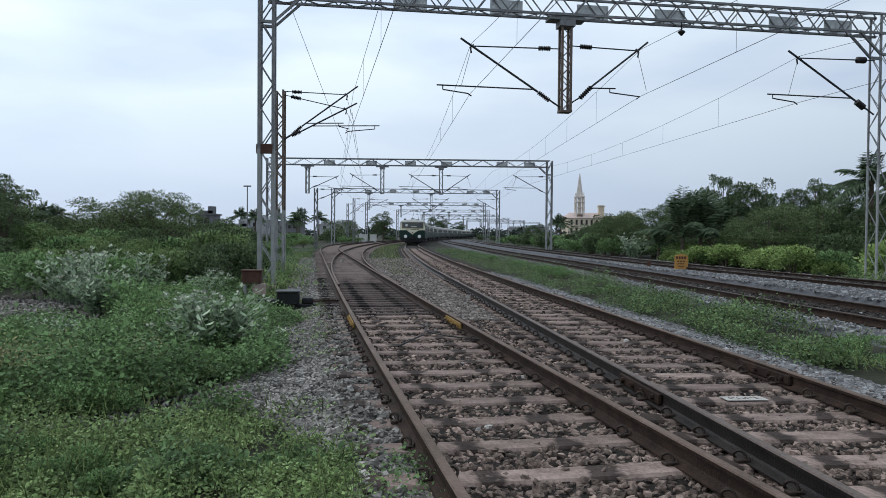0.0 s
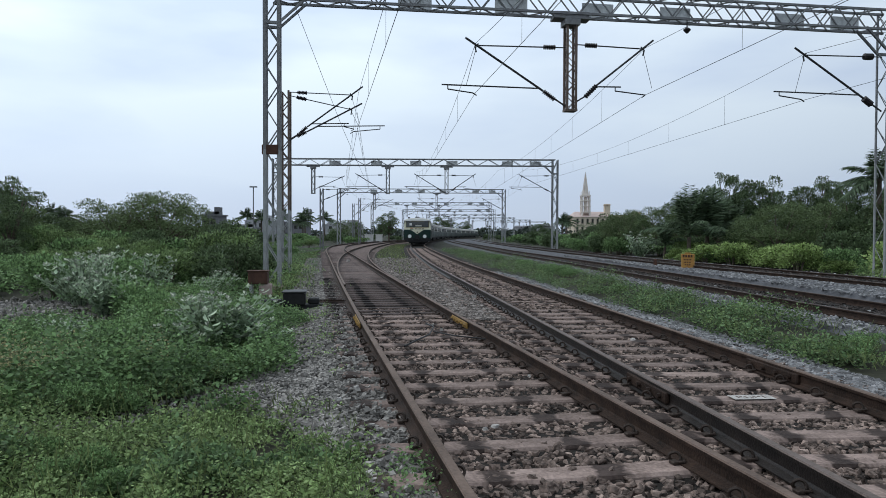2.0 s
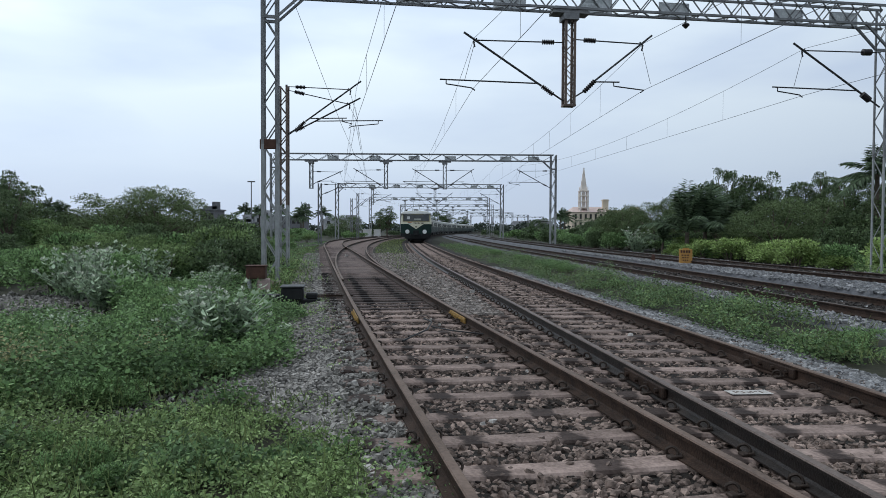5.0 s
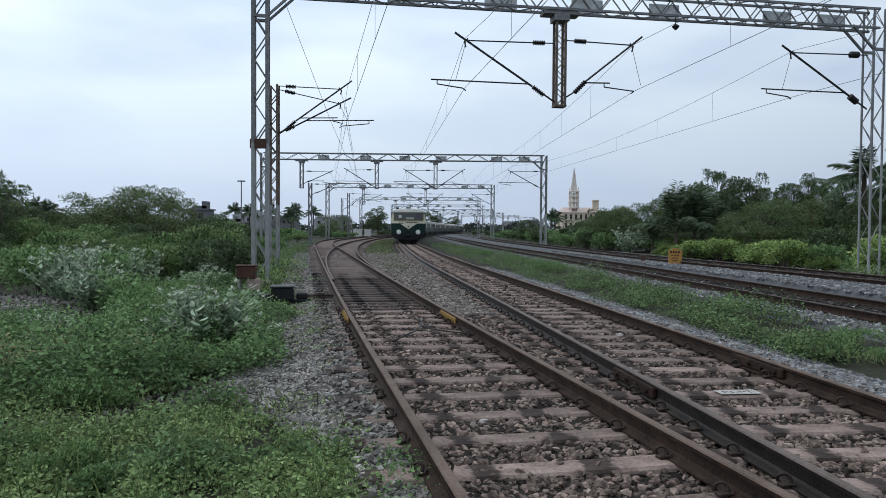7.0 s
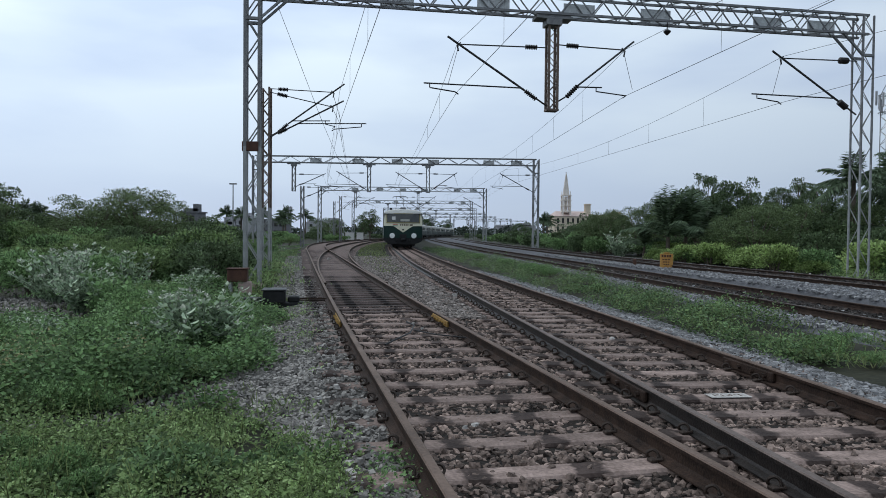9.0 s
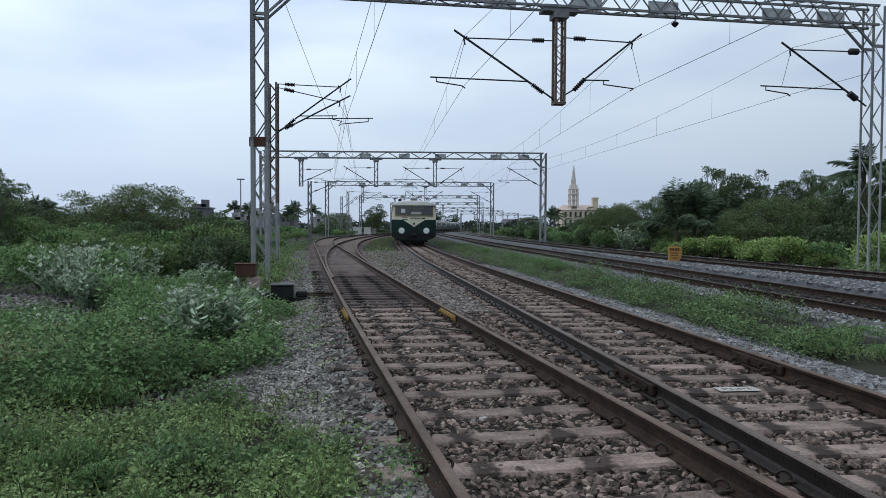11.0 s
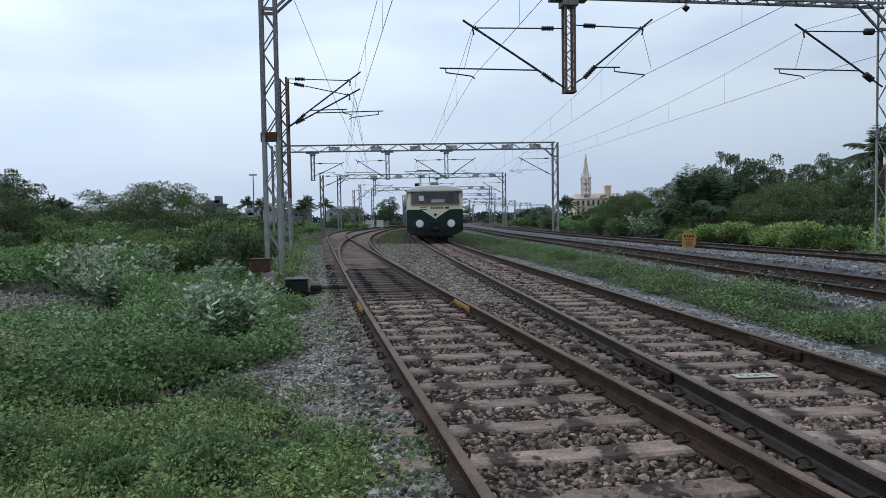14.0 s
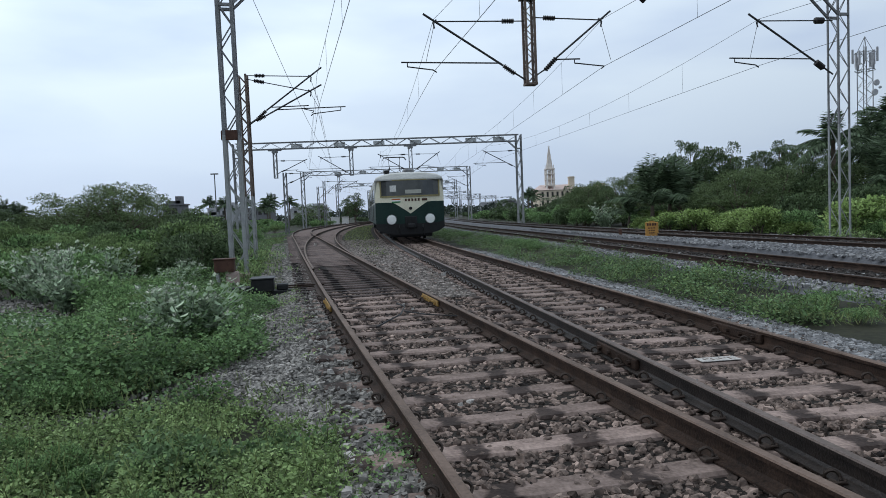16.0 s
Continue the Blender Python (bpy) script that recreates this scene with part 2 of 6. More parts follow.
def sleeper_material(name="greasy_concrete_sleeper", light=(0.32, 0.24, 0.208), dark=(0.115, 0.083, 0.07)):
    """Dusty concrete with two dark grease tracks along the line, between and beside the rails."""
    m = surface(name, light, dark, 0.9, 4.0, 0.3, vary="object", fine=9, vary_amount=0.22)
    n, l = m.node_tree.nodes, m.node_tree.links
    b = n["Principled BSDF"]
    old = b.inputs["Base Color"].links[0].from_socket
    co = n.new("ShaderNodeTexCoord")
    sep = n.new("ShaderNodeSeparateXYZ")
    l.new(co.outputs["Object"], sep.inputs["Vector"])
    wob = n.new("ShaderNodeTexNoise")
    wob.inputs["Scale"].default_value, wob.inputs["Detail"].default_value = 7.0, 4.0
    info = n.new("ShaderNodeObjectInfo")
    addv = n.new("ShaderNodeVectorMath")
    l.new(co.outputs["Object"], addv.inputs[0])
    l.new(info.outputs["Location"], addv.inputs[1])
    l.new(addv.outputs["Vector"], wob.inputs["Vector"])
    # distance from the nearest stripe, by a ping-pong of the sleeper's length coordinate
    pp = n.new("ShaderNodeMath")
    pp.operation = "PINGPONG"
    pp.inputs[1].default_value = 0.4
    l.new(sep.outputs["X"], pp.inputs[0])
    mix = n.new("ShaderNodeMath")
    mix.operation = "MULTIPLY_ADD"
    mix.inputs[1].default_value = 0.3
    l.new(wob.outputs["Fac"], mix.inputs[0])
    l.new(pp.outputs[0], mix.inputs[2])
    ramp = n.new("ShaderNodeValToRGB")
    ramp.color_ramp.elements[0].position, ramp.color_ramp.elements[0].color = 0.425, (1, 1, 1, 1)
    ramp.color_ramp.elements[1].position, ramp.color_ramp.elements[1].color = 0.48, (0.2, 0.19, 0.19, 1)
    l.new(mix.outputs[0], ramp.inputs["Fac"])
    mul = n.new("ShaderNodeMix")
    mul.data_type, mul.blend_type, mul.inputs["Factor"].default_value = "RGBA", "MULTIPLY", 1.0
    l.new(old, mul.inputs["A"])
    l.new(ramp.outputs["Color"], mul.inputs["B"])
    l.new(mul.outputs["Result"], b.inputs["Base Color"])
    return m


M_SLEEPER = sleeper_material()
M_SLEEPER_OILY = sleeper_material("oil_soaked_sleeper", (0.135, 0.102, 0.092), (0.02, 0.016, 0.015))



# ---- mesh tools ----
class Geo:
    """Collects vertices and faces of one mesh."""

    def __init__(self):
        self.v, self.f, self.mi, self.cur = [], [], [], 0

    def quad_strip(self, rings, closed=True, caps=True):
        n = len(rings[0])
        base = len(self.v)
        for r in rings:
            self.v.extend(tuple(p) for p in r)
        for i in range(len(rings) - 1):
            for k in range(n if closed else n - 1):
                a, b = base + i * n + k, base + i * n + (k + 1) % n
                self.f.append((a, b, b + n, a + n))
                self.mi.append(self.cur)
        if caps and closed:
            self.f.append(tuple(base + k for k in reversed(range(n))))
            self.f.append(tuple(base + (len(rings) - 1) * n + k for k in range(n)))
            self.mi += [self.cur, self.cur]

    def bar(self, a, b, w, h=None, up=(0, 0, 1)):
        """A square bar from a to b."""
        a, b = Vector(a), Vector(b)
        h = h or w
        d = (b - a).normalized()
        u = Vector(up)
        if abs(d.dot(u)) > 0.95:
            u = Vector((0, 1, 0))
        s = d.cross(u).normalized() * (w / 2)
        u = s.cross(d).normalized() * (h / 2)
        self.quad_strip([[c - s - u, c + s - u, c + s + u, c - s + u] for c in (a, b)])

    def box(self, x0, x1, y0, y1, z0, z1, bevel=0.0):
        if bevel <= 0:
            self.quad_strip([[(x0, y0, z), (x1, y0, z), (x1, y1, z), (x0, y1, z)] for z in (z0, z1)])
            return
        b = bevel

        def ring(i, z):
            return [(x0 + b + i, y0 + i, z), (x1 - b - i, y0 + i, z), (x1 - i, y0 + b + i, z), (x1 - i, y1 - b - i, z),
                    (x1 - b - i, y1 - i, z), (x0 + b + i, y1 - i, z), (x0 + i, y1 - b - i, z), (x0 + i, y0 + b + i, z)]
        self.quad_strip([ring(b * 0.6, z0), ring(0, z0 + b), ring(0, z1 - b), ring(b * 0.6, z1)])

    def tube(self, pts, r, n=6):
        pts = [Vector(p) for p in pts]
        rings = []
        for i, p in enumerate(pts):
            d = (pts[min(i + 1, len(pts) - 1)] - pts[max(i - 1, 0)]).normalized()
            u = Vector((0, 0, 1)) if abs(d.z) < 0.95 else Vector((0, 1, 0))
            s = d.cross(u).normalized()
            u = s.cross(d)
            rr = r[i] if isinstance(r, (list, tuple)) else r
            rings.append([p + (s * math.cos(2 * math.pi * k / n) + u * math.sin(2 * math.pi * k / n)) * rr for k in range(n)])
        self.quad_strip(rings)

    def mesh(self, name, mats, smooth=False):
        me = bpy.data.meshes.new(name)
        me.from_pydata(self.v, [], self.f)
        for m in (mats if isinstance(mats, (list, tuple)) else [mats]):
            me.materials.append(m)
        if any(self.mi):
            me.polygons.foreach_set("material_index", self.mi)
        if smooth:
            me.polygons.foreach_set("use_smooth", [True] * len(me.polygons))
        me.update()
        return me


def part(name, geo, material, parent=None, label="", smooth=False, m=None):
    """One mesh object, under a thing or a part when parent is given."""
    me = geo.mesh(name, material, smooth) if isinstance(geo, Geo) else geo
    ob = new(name, me)
    if parent:
        ob.parent = parent
    if m is not None:
        ob.matrix_basis = m
    if label:
        ob["label"] = label
    return ob


def thing(name, label, category, group="", kind="", m=None):
    ob = new(name)
    ob.empty_display_size = 0.2
    if m is not None:
        ob.matrix_basis = m
    return tagged(ob, label, category, group, kind)


def array_mesh(name, verts, faces, material, smooth=False):
    """A mesh from numpy arrays; faces all have the same number of corners."""
    me = bpy.data.meshes.new(name)
    nv, (nf, k) = len(verts), faces.shape
    me.vertices.add(nv)
    me.vertices.foreach_set("co", np.asarray(verts, np.float32).ravel())
    me.loops.add(nf * k)
    me.loops.foreach_set("vertex_index", faces.astype(np.int32).ravel())
    me.polygons.add(nf)
    me.polygons.foreach_set("loop_start", np.arange(0, nf * k, k, dtype=np.int32))
    me.polygons.foreach_set("use_smooth", np.full(nf, smooth))
    me.materials.append(material)
    me.update(calc_edges=True)
    return me


# ---- lines of the tracks ----
class Path:
    """A smooth plan line through a few points (x, y), with arc length."""

    def __init__(self, pts, step=0.5, soft=25):
        p = np.array(pts, float)
        ys = np.arange(p[0, 1], p[-1, 1], step)
        d = np.gradient(p[:, 0], p[:, 1])
        i = np.clip(np.searchsorted(p[:, 1], ys, side="right") - 1, 0, len(p) - 2)
        h = p[i + 1, 1] - p[i, 1]
        t = (ys - p[i, 1]) / h
        x = ((2 * t**3 - 3 * t**2 + 1) * p[i, 0] + (t**3 - 2 * t**2 + t) * h * d[i] + (3 * t**2 - 2 * t**3) * p[i + 1, 0] + (t**3 - t**2) * h * d[i + 1])
        k = np.ones(soft) / soft
        h2 = soft // 2
        pad = np.r_[x[0] - (x[1] - x[0]) * np.arange(h2, 0, -1), x, x[-1] + (x[-1] - x[-2]) * np.arange(1, h2 + 1)]
        self.x, self.y = np.convolve(pad, k, "valid"), ys
        self.s = np.r_[0, np.cumsum(np.hypot(np.diff(self.x), np.diff(self.y)))]

    def at_y(self, y):
        return float(np.interp(y, self.y, self.x))

    def slope(self, y):
        return (self.at_y(y + 0.6) - self.at_y(y - 0.6)) / 1.2

    def at_s(self, s):
        return float(np.interp(s, self.s, self.x)), float(np.interp(s, self.s, self.y))

    def s_of_y(self, y):
        return float(np.interp(y, self.y, self.s))

    def side(self, y, off):
        """The point off metres to the right of the line at y."""
        t = self.slope(y)
        n = math.hypot(1, t)
        return self.at_y(y) + off / n, y - off * t / n


LOOP = Path([(3.5, -8), (2.0, -1), (1.03, 3.68), (0.11, 8.0), (-2.29, 20.1), (-6.68, 43), (-10.8, 65), (-13.7, 86), (-14.6, 105), (-14.2, 130), (-11.0, 165), (-5, 200)])
BRANCH = Path([(-1.75, 17.5), (-2.42, 20.8), (-4.4, 31.9), (-6.2, 44.5), (-7.6, 57), (-9.2, 78), (-10.0, 99), (-10.0, 130), (-8, 160), (-2, 200)])
MAIN = Path([(4.3, -8), (3.61, 0), (3.08, 5), (2.4, 11.4), (1.4, 20.5), (0.05, 33), (-1.2, 47.6), (-2.9, 69.6), (-4.35, 95), (-4.7, 118), (-4.6, 145), (-3.7, 175), (-1.5, 210), (2.0, 250), (7.0, 295), (13.5, 345), (21, 395)])
THIRD = Path([(11.4, -8), (10.3, 3), (9.1, 13), (8.84, 17.5), (8.54, 22), (8.12, 29), (7.6, 36), (7.1, 43), (6.3, 53), (5.5, 63), (4.4, 85), (3.0, 112), (1.6, 140), (0.5, 172), (0.9, 205), (3.4, 247)])
FOURTH = Path([(17.0, -8), (15.2, 4), (13.2, 19), (12.2, 25.9), (11.4, 32), (10.8, 37.7), (9.9, 51), (8.4, 78), (7.6, 105), (6.9, 140), (6.6, 172), (7.1, 205), (8.2, 225)])

GAUGE = 1.743
RAIL_TOP = 0.17


def rail_profile():
    h = RAIL_TOP
    half = [(0.075, 0.0), (0.075, 0.012), (0.02, 0.03), (0.0085, 0.05), (0.0085, h - 0.05), (0.034, h - 0.036), (0.036, h - 0.01), (0.028, h)]
    return half + [(-a, z) for a, z in reversed(half)]


PROFILE = rail_profile()


def add_rail(track, path, off, y0, y1, z=0.0, step=1.0, label=""):
    g = Geo()
    ys = [y0]
    while ys[-1] < y1 - 1e-6:
        ys.append(min(y1, ys[-1] + (0.7 if ys[-1] < 30 else 2.5)))
    rings = []
    for y in ys:
        cx, cy = path.side(y, off)
        t = path.slope(y)
        n = math.hypot(1, t)
        rings.append([(cx + a / n, cy - a * t / n, z + b) for a, b in PROFILE])
    g.quad_strip(rings)
    k = len(PROFILE)
    head = {6, 7, 8}
    g.mi = [1 if i < (len(rings) - 1) * k and (i % k) in head else 0 for i in range(len(g.f))]
    ob = part("rail", g, [M_SIDE_DARK if path is MAIN and off < 0 else M_RUST, M_HEAD_DULL if path in (THIRD, FOURTH) else M_HEAD_BRIGHT if path is MAIN and off < 0 else M_HEAD], track, label)
    return ob


def sleeper_mesh(length, width=0.26, depth=0.2, material=None):
    """Concrete sleeper with chamfered top edges, slightly sunk at its middle."""
    g = Geo()
    rings = []
    for x, w, dz in ((-length / 2, 0.9, -0.012), (-length / 2 + 0.05, 1.0, 0.0), (-length * 0.12, 0.97, -0.012), (length * 0.12, 0.97, -0.012), (length / 2 - 0.05, 1.0, 0.0), (length / 2, 0.9, -0.012)):
        h = width / 2 * w
        rings.append([(x, -h - 0.03, -depth), (x, -h, -0.02 + dz), (x, -h + 0.02, dz), (x, h - 0.02, dz), (x, h, -0.02 + dz), (x, h + 0.03, -depth)])
    g.quad_strip(rings)
    return g.mesh("sleeper", material or M_SLEEPER)


SLEEPER = sleeper_mesh(2.75)


def clip_mesh():
    """A looped spring clip that stands up beside the rail's foot, in its cast shoulder."""
    g = Geo()
    pts = [(0.098 + 0.031 * math.sin(a), 0.014 * a - 0.045, 0.052 - 0.031 * math.cos(a)) for a in np.linspace(0.4, 5.9, 11)]
    pts += [(0.06, 0.06, 0.03), (0.045, 0.02, 0.034)]
    g.tube(pts, 0.0115, 5)
    g.box(0.075, 0.13, -0.03, 0.04, 0.0, 0.024, 0.006)
    return g.mesh("clip", M_CLIP)


CLIP = clip_mesh()


def lay_sleepers(track, path, y0, y1, spacing, z=0.0, mesh=None, jitter=0.012):
    rng = random.Random(5)
    y = y0
    while y < y1:
        t = path.slope(y)
        ang = math.degrees(math.atan(-t))
        part("sleeper", mesh or SLEEPER, None, track, m=pose(path.at_y(y), y + rng.uniform(-jitter, jitter), z + rng.uniform(-0.008, 0.004), 0, 0, ang + rng.uniform(-0.6, 0.6)))
        y += spacing
    return track


def lay_clips(track, path, off, y0, y1, spacing, z=0.0):
    y = y0
    while y < y1:
        cx, cy = path.side(y, off)
        ang = math.degrees(math.atan(-path.slope(y)))
        part("rail_clip", CLIP, None, track, m=pose(cx, cy, z, 0, 0, ang))
        part("rail_clip", CLIP, None, track, m=pose(cx, cy, z, 0, 0, ang + 180))
        y += spacing


# ---- ground ----
def make_ground():
    n = 90
    u = np.linspace(-1, 1, 2 * n + 1)
    axis = np.sign(u) * (np.abs(u) ** 3.2) * 2400
    X, Y = np.meshgrid(axis, axis + 30)
    Z = np.full_like(X, -0.16)
    for i in range(X.shape[0]):
        for j in range(X.shape[1]):
            x, y = X[i, j], Y[i, j]
            if abs(x) < 90 and -20 < y < 160:
                Z[i, j] += (0.03 if abs(x) < 14 else 0.09) * noise.noise(Vector((x * 0.25, y * 0.25, 0))) - 0.04
    m = X.shape[1]
    idx = np.arange(X.size).reshape(X.shape)
    faces = np.stack([idx[:-1, :-1], idx[:-1, 1:], idx[1:, 1:], idx[1:, :-1]], -1).reshape(-1, 4)
    me = array_mesh("ground", np.stack([X, Y, Z], -1).reshape(-1, 3), faces, M_SOIL, True)
    return tagged(new("ground", me), "flat grassy soil beside the railway line", "ground", kind="structure")


def ballast_bed(name, left, right, y0, y1, z_top, z_low, material, label, shoulder=0.55):
    """A raised bed of ballast between two plan lines left(y), right(y)."""
    g = Geo()
    rings = []
    for y in np.arange(y0, y1, 1.0 if y1 < 60 else 2.0):
        xl, xr = left(y), right(y)
        row = [(xl - shoulder, z_low), (xl, z_top)]
        for k in range(1, 8):
            row.append((xl + (xr - xl) * k / 8, z_top))
        row += [(xr, z_top), (xr + shoulder, z_low)]
        rings.append([(x, y, z + 0.02 * noise.noise(Vector((x * 1.7, y * 1.7, 3)))) for x, z in row])
    g.quad_strip(rings, closed=False)
    return tagged(part(name, g, material, None, "", True), label, "ballast", kind="structure")


make_ground()
NEAR_LEFT = lambda y: LOOP.at_y(y) - 1.3
near_bed = ballast_bed("ballast_bed", NEAR_LEFT, lambda y: MAIN.at_y(y) + 1.75, -8, 24, -0.045, -0.22, M_BED, "oily brown ballast under the junction tracks, gap shade in its colour", 0.7)
ballast_bed("ballast_bed", lambda y: LOOP.at_y(y) - 0.98, lambda y: min(BRANCH.at_y(y) + 1.1, MAIN.at_y(y) - 1.9), 22.6, 160, -0.017, -0.2, M_BED_DUST, "dusty brown ballast under the loop tracks", 0.3)
ballast_bed("ballast_bed", lambda y: MAIN.at_y(y) - 1.6, lambda y: MAIN.at_y(y) + 1.7, 24, 390, -0.05, -0.2, M_BED, "oily brown ballast under the main track, gap shade in its colour")
ballast_bed("ballast_bed", lambda y: THIRD.at_y(y) - 1.65, lambda y: THIRD.at_y(y) + 1.9, -8, 240, -0.11, -0.24, M_BED_GREY, "grey crushed stone ballast bed")
ballast_bed("ballast_bed", lambda y: THIRD.at_y(y) + 1.5, lambda y: FOURTH.at_y(y) + 1.9, -8, 210, 0.15, -0.2, M_BED_GREY, "grey crushed stone ballast bed")

# near-black strips filling the space between the rails of the two right-hand tracks
ballast_bed("ballast_bed", lambda y: THIRD.at_y(y) - 0.85, lambda y: THIRD.at_y(y) + 0.85, 4, 120, -0.085, -0.13, M_BED, "dark ballast between the rails", 0.1)
ballast_bed("ballast_bed", lambda y: FOURTH.at_y(y) - 0.85, lambda y: FOURTH.at_y(y) + 0.85, 10, 120, 0.172, 0.1, M_BED, "dark ballast between the rails", 0.1)

# ---- tracks ----
track_main = thing("railway_track", "worn broad-gauge main track on greasy concrete sleepers", "track", "tracks")
for off in (-GAUGE / 2, GAUGE / 2):
    add_rail(track_main, MAIN, off, -6, 390)
track_loop = thing("railway_track", "rusty loop track joining the main track on long sleepers", "track", "tracks")
for off in (-GAUGE / 2, GAUGE / 2):
    add_rail(track_loop, LOOP, off, -6, 170)
track_branch = thing("railway_track", "rusty branch track curving away from the loop switch", "track", "tracks")
for off in (-GAUGE / 2 + 0.05, GAUGE / 2 + 0.05):
    add_rail(track_branch, BRANCH, off, 19.5, 165)
track_third = thing("railway_track", "dark rusty track on grey stone ballast", "track", "tracks")
for off in (-GAUGE / 2, GAUGE / 2):
    add_rail(track_third, THIRD, off, -6, 230, -0.09)
track_fourth = thing("railway_track", "dark rusty outer track on raised grey ballast", "track", "tracks")
for off in (-GAUGE / 2, GAUGE / 2):
    add_rail(track_fourth, FOURTH, off, -6, 205, 0.1)

# sleepers of the two near tracks, cut to meet between them where the tracks run close
def meet(y):
    return (LOOP.at_y(y) + MAIN.at_y(y)) / 2


for track, path, y0, step in ((track_loop, LOOP, 4.6 - 0.68 * 14, 0.68), (track_main, MAIN, 6.73 - 0.6 * 19, 0.6)):
    y = y0
    while y < 13.6:
        x, t = path.at_y(y), path.slope(y)
        xl, xr = x - 1.36, x + 1.36
        if path is LOOP:
            xr = max(x + 0.3, min(xr, meet(y) - 0.03))
        else:
            xl = min(x - 0.3, max(xl, meet(y) + 0.03))
        xc = (xl + xr) / 2
        ang = math.degrees(math.atan(-t)) * 0.75
        part("sleeper", sleeper_mesh(xr - xl), None, track, m=pose(xc, y - (xc - x) * t * 0.75, random.uniform(-0.012, 0.004), 0, 0, ang + random.uniform(-0.7, 0.7)))
        y += step
lay_sleepers(track_main, MAIN, 13.9, 78, 0.66)
lay_sleepers(track_loop, LOOP, 13.9, 25, 0.55, mesh=sleeper_mesh(2.75, 0.2, material=M_SLEEPER_OILY))
lay_sleepers(track_loop, LOOP, 25.2, 62, 0.62, 0.004, mesh=sleeper_mesh(2.7, 0.24, material=M_DUSTED))
lay_sleepers(track_branch, BRANCH, 30, 62, 0.62, -0.007, mesh=sleeper_mesh(2.6, 0.24, material=M_DUSTED))
lay_sleepers(track_third, THIRD, 6, 60, 0.66, -0.11)
lay_sleepers(track_fourth, FOURTH, 12, 60, 0.66, 0.04)
for off in (-GAUGE / 2, GAUGE / 2):
    lay_clips(track_loop, LOOP, off, 4.6 - 0.68 * 3, 13.6, 0.68)
    lay_clips(track_main, MAIN, off, 6.73 - 0.6 * 7, 13.6, 0.6)
    lay_clips(track_main, MAIN, off, 13.9, 24, 0.66)


# ---- overhead line ----
def lattice(g, a, b, w, h, chord, bay, side, thin=0.5):
    """A lattice box girder from a to b. side: the unit way across it."""
    a, b, side = Vector(a), Vector(b), Vector(side).normalized()
    d = (b - a)
    length = d.length
    d.normalize()
    up = side.cross(d).normalized()
    corner = [(-w / 2, -h / 2), (w / 2, -h / 2), (w / 2, h / 2), (-w / 2, h / 2)]
    for p, q in corner:
        g.bar(a + side * p + up * q, b + side * p + up * q, chord, chord, up=tuple(up))
    n = max(2, round(length / bay))
    for k in range(n):
        s0, s1 = a + d * (length * k / n), a + d * (length * (k + 1) / n)
        for i in range(4):
            (p0, q0), (p1, q1) = corner[i], corner[(i + 1) % 4]
            if (k + i // 2) % 2:
                (p0, q0), (p1, q1) = (p1, q1), (p0, q0)
            g.bar(s0 + side * p0 + up * q0, s1 + side * p1 + up * q1, chord * thin, chord * thin * 0.8, up=tuple(up))


def insulator(g, a, b, r=0.085, barrel=False):
    """A ribbed insulator between a and b, or a smooth black barrel."""
    a, b = Vector(a), Vector(b)
    if barrel:
        g.tube([a.lerp(b, q) for q in (0, 0.08, 0.14, 0.86, 0.92, 1)], [0.03, 0.04, r * 1.35, r * 1.35, 0.04, 0.03], 10)
        return
    pts, rad = [], []
    n = 7
    for k in range(n):
        for f, q in ((0.0, 0.5), (0.3, 1.0), (0.55, 1.0), (0.8, 0.5)):
            pts.append(a.lerp(b, (k + f) / n))
            rad.append(r * q)
    g.tube(pts, rad, 8)


